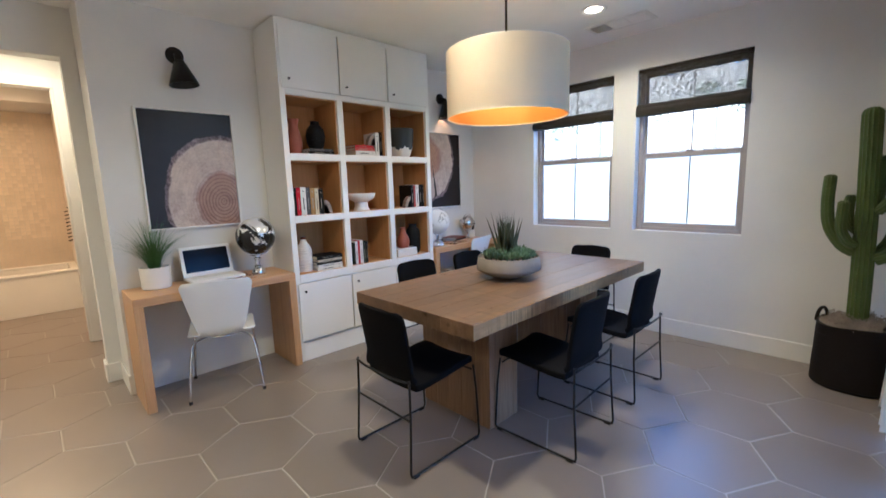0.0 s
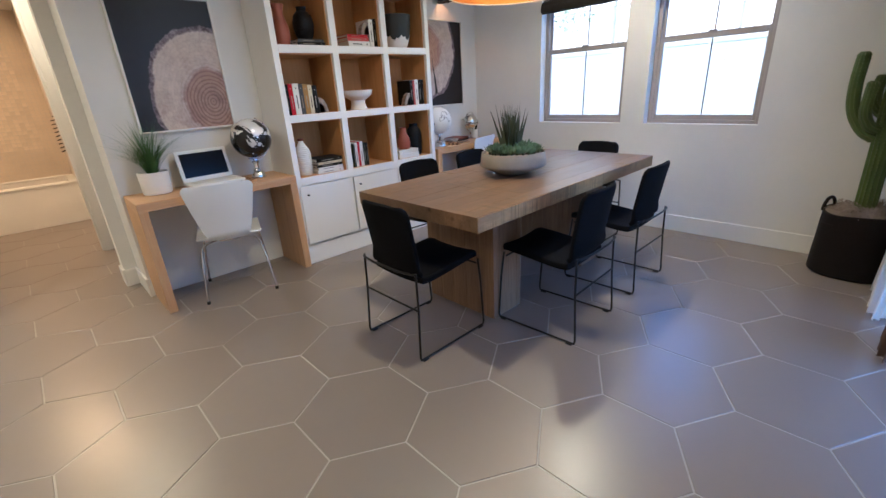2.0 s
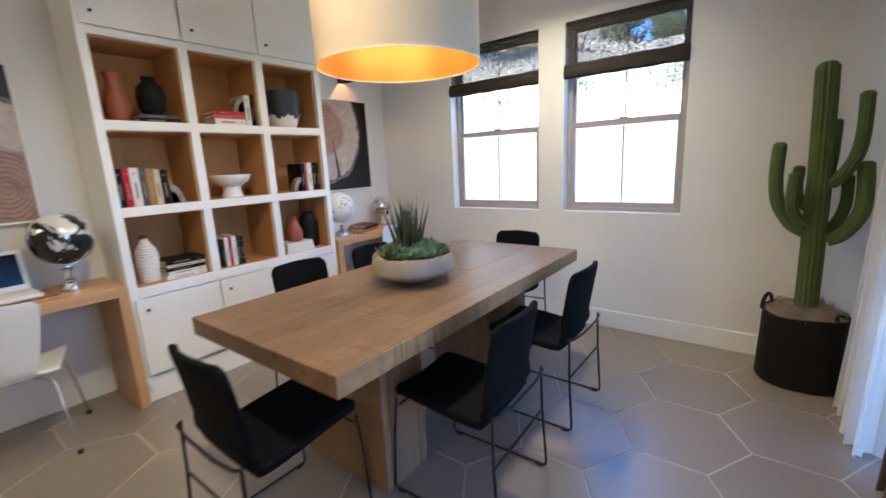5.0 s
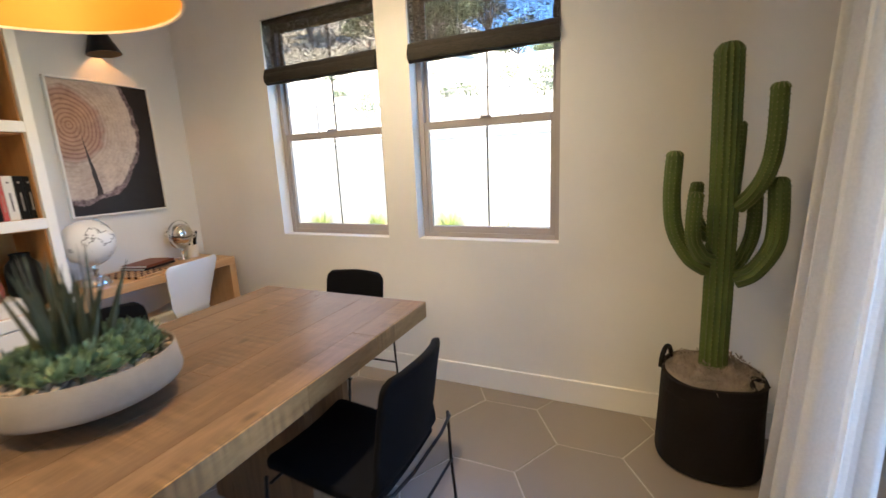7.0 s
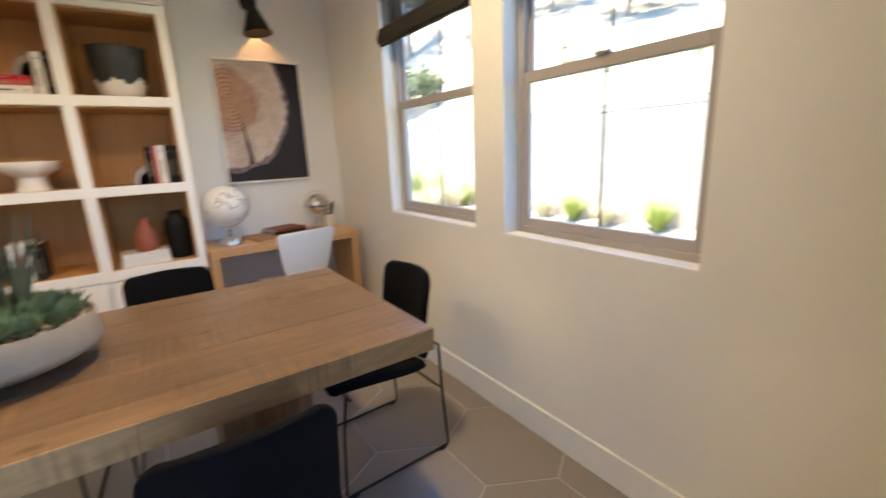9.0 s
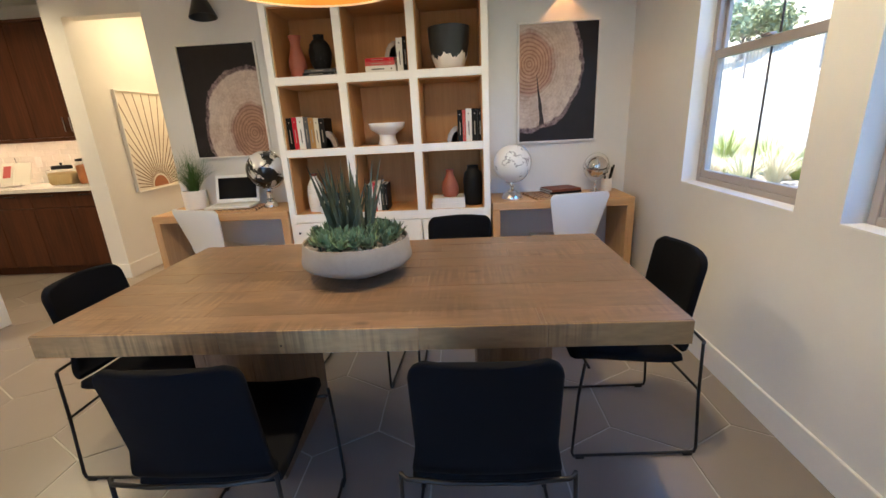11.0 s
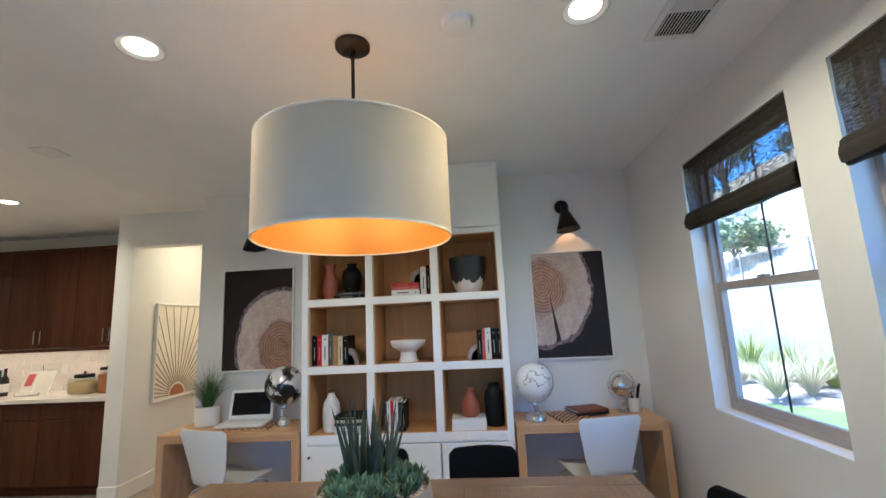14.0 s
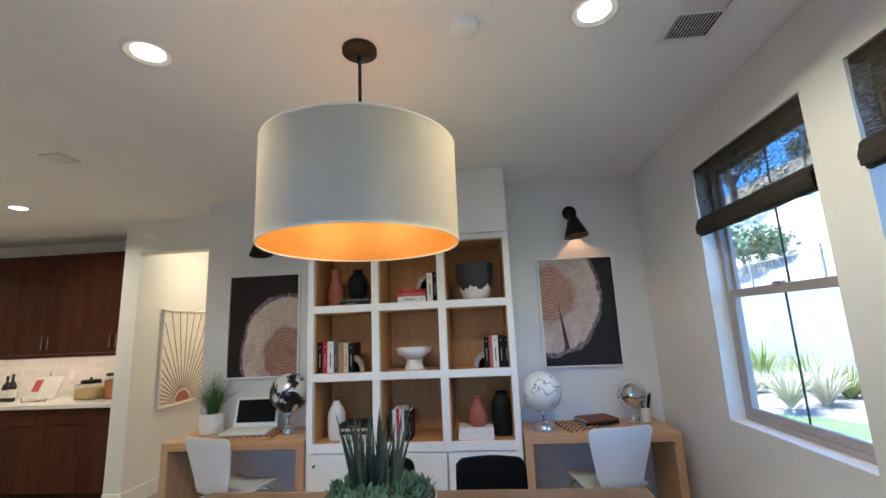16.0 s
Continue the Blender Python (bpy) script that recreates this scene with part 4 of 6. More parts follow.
def vessel(name, x, y, z, prof, mat, label, category="vase", seg=36):
    bm = bmesh.new()
    inner = [(max(r - 0.006, 0.004), zz) for r, zz in prof[::-1][:max(2, len(prof) // 2)]]
    lathe(bm, [(0, prof[0][1])] + prof + inner + [(0, inner[-1][1])], seg)
    return solid(name, bm, mat, label, category, at=pose(x, y, z), smooth=40)


R1, R2, R3 = 0.7352, 1.2202, 1.7152
SY = BKF + 0.06


def bookend(x, y, z, flip, h=0.105, part_dark="left"):
    o = thing("bookend", pose(x, y, z, 0, 0, 180 if flip else 0), "half-round agate stone bookend on shelf", "bookend")
    bm = bmesh.new()
    n = 20
    for y0, y1 in ((0, 0.05),):
        a = [bm.verts.new((0.075 * math.sin(math.pi / 2 * k / n) * (1 + 0.04 * math.sin(5 * k)), y0, h * math.cos(math.pi / 2 * k / n))) for k in range(n + 1)]
        b = [bm.verts.new((v.co.x, y1, v.co.z)) for v in a]
        a.append(bm.verts.new((0, y0, 0))), b.append(bm.verts.new((0, y1, 0)))
        bm.faces.new(a), bm.faces.new(b[::-1])
        for k in range(len(a)):
            j = (k + 1) % len(a)
            bm.faces.new((a[k], a[j], b[j], b[k]))
    part("stone", bm, AGATE, o, smooth=40)
    bm = bmesh.new()
    a = [bm.verts.new((0.045 * math.sin(math.pi / 2 * k / n), -0.0015 if not flip else 0.0515, h * 0.66 * math.cos(math.pi / 2 * k / n))) for k in range(n + 1)]
    a.append(bm.verts.new((0, a[0].co.y, 0)))
    bm.faces.new(a)
    bmesh.ops.solidify(bm, geom=bm.faces[:], thickness=0.0012)
    part("core", bm, COVERS["grey"], o, "dark crystal core")
    return o


# top row
vessel("vase", 4.235, SY + 0.1, R3, [(0.045, 0), (0.056, 0.03), (0.064, 0.08), (0.06, 0.13), (0.045, 0.18), (0.034, 0.22), (0.036, 0.25), (0.047, 0.285), (0.044, 0.286)], TERRACOTTA, "tall terracotta vase with narrow waist on shelf")
book(pose(4.415, SY - 0.01, R3, 0, 0, 0), 0.235, 0.18, 0.026, "black", "lying flat on shelf")
book(pose(4.42, SY, R3 + 0.0265, 0, 0, 1), 0.22, 0.17, 0.022, "grey", "lying flat on another book")
vb = thing("vase", pose(4.415, SY + 0.08, R3 + 0.049), "squat black ribbed clay vase on stacked books", "vase")
bm = bmesh.new()
lathe(bm, [(0, 0), (0.05, 0), (0.066, 0.03), (0.078, 0.08), (0.08, 0.115), (0.07, 0.16), (0.05, 0.19), (0.036, 0.2), (0.036, 0.222), (0.041, 0.228), (0.03, 0.228), (0.028, 0.2), (0, 0.19)], 36)
part("body", bm, BLACK_CLAY, vb, smooth=40)
random.seed(3)
bm = bmesh.new()
for k in range(90):
    a, zz = random.uniform(0, 6.28), random.uniform(0.03, 0.17)
    rr = 0.0765 if 0.05 < zz < 0.14 else 0.067
    bmesh.ops.create_icosphere(bm, subdivisions=1, radius=0.005, matrix=Matrix.Translation((rr * math.cos(a), rr * math.sin(a), zz)))
tagged(part("studs", bm, BLACK_CLAY, vb, smooth=60), kind="stuff")
book(pose(4.855, SY - 0.01, R3, 0, 0, 0), 0.215, 0.17, 0.045, "white", "lying flat on shelf")
book(pose(4.85, SY - 0.005, R3 + 0.0455, 0, 0, -1), 0.21, 0.165, 0.028, "coral", "lying flat on a white book")
book(pose(4.85, SY, R3 + 0.074, 0, 0, 2), 0.205, 0.16, 0.022, "red", "lying flat on a coral book")
stand_books(4.972, SY, R3, [("white", 0.042, 0.215), ("black", 0.034, 0.222), ("green", 0.026, 0.218)], "standing on shelf")
bookend(4.967, SY + 0.05, R3 + 0.0975, True, 0.1)
bowl_t = thing("pot", pose(5.335, SY + 0.1, R3), "charcoal pot with dripped white lower half on shelf", "pot")
bm = bmesh.new()
lathe(bm, [(0.082, 0), (0.1, 0.02), (0.125, 0.09), (0.14, 0.18), (0.146, 0.275), (0.14, 0.277), (0.132, 0.18), (0.0, 0.12)], 48)
part("body", bm, surface("charcoal_glaze", (0.022, 0.025, 0.027), 0.45, var=0.15), bowl_t, smooth=40)
bm = bmesh.new()
random.seed(9)
n = 72
lo, mid, hi = [], [], []
wave = [0.088 + 0.018 * math.sin(k * 0.52) + random.uniform(-0.012, 0.014) for k in range(n)]
for k in range(n):
    a = 2 * math.pi * k / n
    for lst, r, zz in ((lo, 0.083, 0.0), (mid, 0.1015, 0.02), (hi, 0.1018 + 0.357 * (wave[k] - 0.02), wave[k])):
        lst.append(bm.verts.new((r * math.cos(a), r * math.sin(a), zz)))
for a, b in ((lo, mid), (mid, hi)):
    for k in range(n):
        bm.faces.new((a[k], a[(k + 1) % n], b[(k + 1) % n], b[k]))
part("glaze", bm, CERAMIC, bowl_t, "white dripped glaze", smooth=50)
# middle row
x_end = stand_books(4.122, SY, R2, [("black", 0.042, 0.225), ("red", 0.034, 0.228), ("white", 0.048, 0.23), ("grey", 0.034, 0.228), ("ochre", 0.04, 0.222), ("cream", 0.034, 0.216), ("black", 0.042, 0.212)], "standing in a row on shelf")
bookend(x_end + 0.002, SY, R2, False, 0.12)
vessel("pedestal_bowl", 4.845, SY + 0.1, R2, [(0.078, 0), (0.072, 0.01), (0.062, 0.04), (0.062, 0.075), (0.09, 0.092), (0.125, 0.115), (0.136, 0.15), (0.134, 0.158), (0.126, 0.15), (0.11, 0.122)], CERAMIC, "matte white pedestal bowl on shelf", "bowl")
stand_books(5.375, SY, R2, [("black", 0.036, 0.22), ("coral", 0.022, 0.218), ("white", 0.042, 0.226), ("black", 0.04, 0.224), ("black", 0.034, 0.222)], "standing in a row on shelf")
bookend(5.372, SY + 0.05, R2, True, 0.11)
# lower row
vw = thing("vase", pose(4.24, SY + 0.1, R1), "tall white ribbed ceramic bottle vase on shelf", "vase")
prof = []
for k in range(40):
    zz = 0.235 * k / 39
    r = 0.058 + 0.008 * math.sin(zz / 0.235 * math.pi) - (0.02 * ((zz - 0.17) / 0.065) ** 2 if zz > 0.17 else 0) + 0.0026 * math.sin(zz * 420)
    prof.append((r, zz))
bm = bmesh.new()
lathe(bm, [(0, 0)] + prof + [(0.03, 0.25), (0.022, 0.262), (0.022, 0.275), (0.0, 0.275)], 40)
part("body", bm, CERAMIC, vw, smooth=50)
bm = bmesh.new()
lathe(bm, [(0.0, 0.2755), (0.0235, 0.2755), (0.025, 0.285), (0.0235, 0.295), (0.0, 0.296)], 20)
part("collar", bm, COVERS["brown"], vw, "brown unglazed collar", smooth=40)
zz = R1
for colour, t, w, dx in (("white", 0.026, 0.245, 0.0), ("white", 0.024, 0.235, 0.004), ("black", 0.022, 0.24, -0.004), ("cream", 0.02, 0.23, 0.004), ("black", 0.03, 0.245, 0.0)):
    book(pose(4.42 + dx, SY - 0.01, zz, 0, 0, dx * 200), w, 0.185, t, colour, "in a flat stack on shelf")
    zz += t + 0.0005
stand_books(4.668, SY, R1, [("green", 0.018, 0.2), ("white", 0.026, 0.212), ("red", 0.022, 0.215), ("white", 0.032, 0.216), ("green", 0.026, 0.205), ("black", 0.024, 0.2)], "standing on shelf")
book(pose(5.285, SY - 0.02, R1, 0, 0, 0), 0.25, 0.19, 0.04, "white", "lying flat on shelf", False)
book(pose(5.287, SY - 0.015, R1 + 0.0405, 0, 0, 1), 0.245, 0.185, 0.036, "white", "lying flat on another white book", False)
vessel("vase", 5.3, SY + 0.07, R1 + 0.077, [(0.05, 0), (0.062, 0.02), (0.067, 0.06), (0.058, 0.105), (0.036, 0.145), (0.027, 0.175), (0.03, 0.2), (0.034, 0.205)], TERRACOTTA, "rust-red terracotta bottle vase on white books")
vessel("vase", 5.478, SY + 0.12, R1, [(0.062, 0), (0.07, 0.02), (0.076, 0.1), (0.076, 0.2), (0.066, 0.245), (0.046, 0.268), (0.04, 0.285), (0.045, 0.3)], BLACK_CLAY, "tall black clay jar on shelf", "vase")


# ---- things on the desks ----
DT = 0.7742


def globe_map(name, sea, land, s_metal, l_metal, s_rough, l_rough, line=False):
    m, nt, b, _ = node_mat(name)
    v = coords(nt)
    n = noise_tex(nt, v, 3.8 if not line else 6.5, 9, 0.62, 0.8 if not line else 0.0)
    if line:
        d = math_node(nt, "ABSOLUTE", math_node(nt, "SUBTRACT", n, 0.56))
        f = ramp(nt, d, [(0.006, (1, 1, 1)), (0.012, (0, 0, 0))])
    else:
        f = ramp(nt, n, [(0.49, (0, 0, 0)), (0.5, (1, 1, 1))])
    nt.links.new(mix_col(nt, f, sea, land), b.inputs["Base Color"])
    for sock, s, l in (("Metallic", s_metal, l_metal), ("Roughness", s_rough, l_rough)):
        nt.links.new(math_node(nt, "ADD", s, math_node(nt, "MULTIPLY", f, l - s)), b.inputs[sock])
    return m


SILVER_GLOBE = globe_map("silver_globe", (0.74, 0.74, 0.74), (0.02, 0.02, 0.022), 0.3, 0.2, 0.2, 0.12)
WHITE_GLOBE = globe_map("white_globe", (0.78, 0.77, 0.74), (0.1, 0.095, 0.09), 0.0, 0.0, 0.4, 0.4, True)


def table_globe(x, y, zc, r, mat, label, stem, turn=0.0):
    o = thing("globe", pose(x, y, DT), label, "globe")
    h = zc - DT
    bm = bmesh.new()
    R, n = stem
    bell = [(R, 0), (R * 1.01, 0.005), (R, 0.011), (R * 0.93, 0.013), (R * 0.92, 0.02), (R * 0.82, 0.037), (R * 0.67, 0.05), (R * 0.52, 0.057), (R * 0.5, 0.062)]
    knob = h - r - 0.03
    neck = [(n * 1.3, 0.068), (n * 0.8, 0.076), (n * 0.8, knob - 0.008), (n * 1.15, knob - 0.003), (n * 1.15, knob + 0.004), (n * 0.7, knob + 0.01), (n * 0.6, h - r - 0.006), (0, h - r - 0.004)]
    lathe(bm, [(0, 0)] + bell + neck, 36)
    part("base", bm, CHROME, o, "polished chrome base", smooth=35)
    bm = bmesh.new()
    bmesh.ops.create_uvsphere(bm, u_segments=40, v_segments=24, radius=r)
    g = part("ball", bm, mat, o, smooth=180)
    g.matrix_basis = pose(0, 0, h, 0, 0, turn)
    bm = bmesh.new()
    tilt = radians(20)
    arc = [(math.sin(a + tilt) * (r + 0.009), 0, h + math.cos(a + tilt) * (r + 0.009)) for a in [math.pi * k / 24 for k in range(25)]]
    tube(bm, arc, 0.004, 8)
    part("meridian", bm, CHROME, o, "chrome half-ring", smooth=60)
    return o


table_globe(3.856, 3.825, 1.075, 0.145, SILVER_GLOBE, "silver and black mirrored globe on chrome stand", (0.055, 0.027))
table_globe(5.768, 3.755, 1.04, 0.135, WHITE_GLOBE, "white outline-map globe on chrome stand", (0.08, 0.02), -35)


def armillary():
    o = thing("armillary_sphere", pose(6.443, 3.925, DT), "small chrome armillary sphere on desk", "ornament")
    h, r = 0.195, 0.108
    bm = bmesh.new()
    lathe(bm, [(0, 0), (0.045, 0), (0.045, 0.008), (0.02, 0.016), (0.009, 0.03), (0.009, 0.06), (0.014, 0.068), (0.006, 0.078), (0.005, h - r)], 24)
    part("base", bm, CHROME, o, smooth=40)
    for k, (rx, rz, rr) in enumerate(((90, 12, r), (15, 0, r * 0.96))):
        bm = bmesh.new()
        lathe(bm, [(rr, -0.006), (rr, 0.006), (rr - 0.003, 0.006), (rr - 0.003, -0.006), (rr, -0.006)], 48)
        bm.transform(pose(0, 0, h, rx, 0, rz))
        part("ring", bm, CHROME, o, smooth=40)
    bm = bmesh.new()
    bmesh.ops.create_uvsphere(bm, u_segments=24, v_segments=16, radius=0.083, matrix=Matrix.Translation((0, 0, h)))
    part("ball", bm, CHROME, o, "mirror-polished ball", smooth=180)
    return o


armillary()


def laptop():
    o = thing("laptop", pose(3.535, 3.855, DT + 0.0168, 0, 0, 4), "white laptop open on a wooden mat, screen dark", "laptop")
    part("base", boxes((-0.18, 0.18, -0.135, 0.085, 0, 0.02), bev=0.005), WHITE_SHELL, o)
    part("keyboard", boxes((-0.15, 0.15, -0.04, 0.06, 0.0201, 0.0215)), COVERS["white"], o, "white keyboard field")
    lid = boxes((-0.18, 0.18, -0.006, 0.006, 0, 0.225), bev=0.004)
    lid.transform(pose(0, 0.083, 0.018, -14, 0, 0))
    L = part("lid", lid, WHITE_SHELL, o)
    sc = boxes((-0.155, 0.155, -0.0075, -0.0062, 0.03, 0.203))
    sc.transform(pose(0, 0.083, 0.018, -14, 0, 0))
    part("screen", sc, SCREEN, L, "black glass screen")
    return o


laptop()


def bead_mat(x, y, rz, w, d, label):
    """A mat of chunky wooden beads threaded in rows, pale and dark by turns."""
    o = thing("beaded_mat", pose(x, y, DT, 0, 0, rz), label, "desk mat")
    nx, ny = round(w / 0.024), round(d / 0.026)
    px, py = w / nx, d / ny
    pale, dark = [], []
    for i in range(nx):
        for j in range(ny + i % 2):
            y0 = -d / 2 + (j - 0.5 * (i % 2)) * py
            y0, y1 = max(y0, -d / 2), min(y0 + py, d / 2)
            x0 = -w / 2 + i * px
            (dark if j % 2 else pale).append((x0 + 0.0015, x0 + px - 0.0015, y0 + 0.0015, y1 - 0.0015, 0.0, 0.0165))
    tagged(part("beads", boxes(*pale, bev=0.003), OAK_UP, o, "pale wooden beads"), kind="stuff")
    tagged(part("dark_beads", boxes(*dark, bev=0.003), WALNUT, o, "dark brown wooden beads"), kind="stuff")
    return o


bead_mat(3.60, 3.795, 4, 0.36, 0.26, "chunky wooden beaded mat under laptop")
bead_mat(6.02, 3.80, 14, 0.24, 0.3, "chunky wooden beaded mat on oak desk")
book(pose(6.185, 3.80, DT + 0.0168, 0, 0, 14), 0.26, 0.2, 0.016, "black", "lying flat on oak desk", False)
book(pose(6.19, 3.80, DT + 0.0333, 0, 0, 17), 0.25, 0.19, 0.018, "brown", "lying flat on a black book", False)
cup = thing("pen_cup", pose(6.535, 3.945, DT), "white ceramic pen cup with dark pens", "cup")
bm = bmesh.new()
lathe(bm, [(0, 0), (0.036, 0), (0.04, 0.005), (0.04, 0.1), (0.037, 0.1), (0.036, 0.01), (0, 0.01)], 24)
part("body", bm, CERAMIC, cup, smooth=40)
for k, (dx, dy) in enumerate(((0.03, 0.01), (-0.01, 0.02), (0.02, -0.02), (0.034, -0.006))):
    bm = bmesh.new()
    tube(bm, [(dx * 0.2, dy * 0.2, 0.012), (dx * 1.4, dy * 1.4, 0.165 + 0.012 * k)], 0.0075, 8)
    part("pen", bm, COVERS["black"], cup, "black pen", smooth=60)


def grass_pot():
    o = thing("potted_grass", pose(3.182, 3.915, DT), "wispy green grass plant in white ceramic pot", "potted plant")
    bm = bmesh.new()
    lathe(bm, [(0, 0), (0.082, 0), (0.09, 0.008), (0.094, 0.15), (0.088, 0.152), (0.086, 0.125), (0, 0.125)], 36)
    part("pot", bm, CERAMIC, o, smooth=40)
    bm = bmesh.new()
    lathe(bm, [(0, 0.134), (0.05, 0.132), (0.086, 0.127)], 24)
    part("soil", bm, MOSS, o, smooth=60)
    random.seed(21)
    bm = bmesh.new()
    for k in range(330):
        a, out = random.uniform(0, 6.283), random.random() ** 0.8
        L = random.uniform(0.22, 0.42)
        d = Vector((math.cos(a), math.sin(a), 0))
        p0 = d * random.uniform(0, 0.035) + Vector((0, 0, 0.13))
        w = random.uniform(0.0016, 0.0028)
        side = Vector((-d.y, d.x, 0)) * w
        prev = None
        for i in range(6):
            t = i / 5
            p = p0 + d * (out * L * (0.36 * t + 0.62 * t * t)) + Vector((0, 0, L * (t - 0.42 * out * t * t)))
            p.y = min(p.y, 0.128)
            s = side * (1 - t * 0.9)
            cur = (bm.verts.new(p - s), bm.verts.new(p + s))
            if prev:
                bm.faces.new((prev[0], prev[1], cur[1], cur[0]))
            prev = cur
    tagged(part("blades", bm, LEAF, o, "thin arching green blades"), kind="stuff")
    return o


grass_pot()


# ---- succulent bowl ----
def planter():
    o = thing("planter_bowl", pose(4.96, 2.18, 0.7782), "shallow grey stone bowl planted with succulents", "planter")
    bm = bmesh.new()
    lathe(bm, [(0, 0), (0.08, 0), (0.1, 0.005), (0.16, 0.03), (0.2, 0.049), (0.215, 0.057), (0.221, 0.064), (0.223, 0.074), (0.219, 0.1), (0.212, 0.148), (0.209, 0.151), (0.204, 0.148), (0.203, 0.125), (0, 0.118)], 64)
    part("bowl", bm, CONCRETE, o, smooth=40)
    random.seed(5)
    bm = bmesh.new()
    for k in range(480):
        a, r = random.uniform(0, 6.283), 0.197 * math.sqrt(random.random())
        s = random.uniform(0.006, 0.013)
        bmesh.ops.create_icosphere(bm, subdivisions=1, radius=s, matrix=Matrix.Translation((r * math.cos(a), r * math.sin(a), 0.127 + 0.012 * random.random())) @ Matrix.Diagonal((1, random.uniform(0.6, 1), 0.7, 1)))
    tagged(part("gravel", bm, PEBBLE, o, "tan gravel top dressing"), kind="stuff")

    def leaf_into(bm, base, d, up, L, w, t, curl):
        n = 5
        side = d.cross(up).normalized()
        rings = []
        for i in range(n):
            u = i / (n - 1)
            c = base + d * (L * u) + up * (curl * L * u * u)
            ww = w * (0.55 + 1.2 * u - 1.7 * u * u) if i < n - 1 else 0.0006
            tt = t * (1 - 0.8 * u)
            rings.append([bm.verts.new(c + side * ww), bm.verts.new(c + up * tt), bm.verts.new(c - side * ww), bm.verts.new(c - up * tt)])
        for a, b in zip(rings, rings[1:]):
            for k in range(4):
                bm.faces.new((a[k], a[(k + 1) % 4], b[(k + 1) % 4], b[k]))

    meshes = []
    for v in range(3):
        bm = bmesh.new()
        for layer, (cnt, elev, L) in enumerate(((7, 20, 0.04), (6, 46, 0.037), (4, 72, 0.03))):
            for k in range(cnt):
                a = 2 * math.pi * (k + 0.5 * layer + 0.2 * v) / cnt
                e = radians(elev + random.uniform(-8, 8))
                d = Vector((math.cos(a) * math.cos(e), math.sin(a) * math.cos(e), math.sin(e)))
                up = (Vector((0, 0, 1)) - d * d.z).normalized()
                leaf_into(bm, d * 0.003 + Vector((0, 0, 0.006 * layer)), d, up, L * random.uniform(0.9, 1.15), 0.011 - 0.0014 * v, 0.0045, 0.25)
        bm.verts.ensure_lookup_table()
        bmesh.ops.pointmerge(bm, verts=[bm.verts[i + 3] for i in range(0, len(bm.verts), 20)], merge_co=(0, 0, 0))
        meshes.append(mesh_of("rosette", bm, SUCC, 50))
    placed = []
    tries = 0
    while len(placed) < 58 and tries < 6000:
        tries += 1
        a, r = random.uniform(0, 6.283), 0.05 + 0.142 * math.sqrt(random.random())
        p = Vector((r * math.cos(a), r * math.sin(a)))
        if p.length > 0.172 or any((p - q).length < 0.032 for q in placed):
            continue
        placed.append(p)
        ro = new("rosette", meshes[len(placed) % 3])
        ro.parent = o
        s = random.uniform(0.78, 1.2)
        lift = 0.038 * max(0.0, 1 - (p.length / 0.19) ** 2)
        ro.matrix_basis = pose(p.x, p.y, 0.141 + lift, random.uniform(-25, 25), random.uniform(-25, 25), random.uniform(0, 360)) @ Matrix.Scale(s, 4)
    bm = bmesh.new()
    for p in placed:
        lift = 0.038 * max(0.0, 1 - (p.length / 0.19) ** 2)
        tube(bm, [(p.x, p.y, 0.118), (p.x, p.y, 0.147 + lift)], 0.006, 6)
    tagged(part("stems", bm, SPIKE, o), kind="stuff")
    for cx, cy in ((-0.06, 0.0), (-0.02, 0.025), (0.035, 0.01), (-0.025, -0.025)):
        for k in range(16):
            a = random.uniform(0, 6.283)
            out = random.uniform(0.03, 0.3)
            L = random.uniform(0.19, 0.35)
            d0 = Vector((math.cos(a) * out, math.sin(a) * out, 1)).normalized()
            bm = bmesh.new()
            side = d0.cross(Vector((math.cos(a + 1.2), math.sin(a + 1.2), 0.2))).normalized()
            nrm = side.cross(d0).normalized()
            rings = []
            for i in range(7):
                u = i / 6
                c = Vector((cx + math.cos(a) * 0.014, cy + math.sin(a) * 0.014, 0.122)) + d0 * (L * u) + Vector((math.cos(a), math.sin(a), 0)) * (0.05 * out * u * u)
                w = 0.014 * (1 - u ** 1.25) + 0.0005
                rings.append([bm.verts.new(c + side * w), bm.verts.new(c - nrm * w * 0.55), bm.verts.new(c - side * w), bm.verts.new(c + nrm * w * 0.12)])
            for p, q in zip(rings, rings[1:]):
                for j in range(4):
                    bm.faces.new((p[j], p[(j + 1) % 4], q[(j + 1) % 4], q[j]))
            part("spiky_leaf", bm, SPIKE, o, "stiff dark green spiky leaf", smooth=50)
    return o


planter()


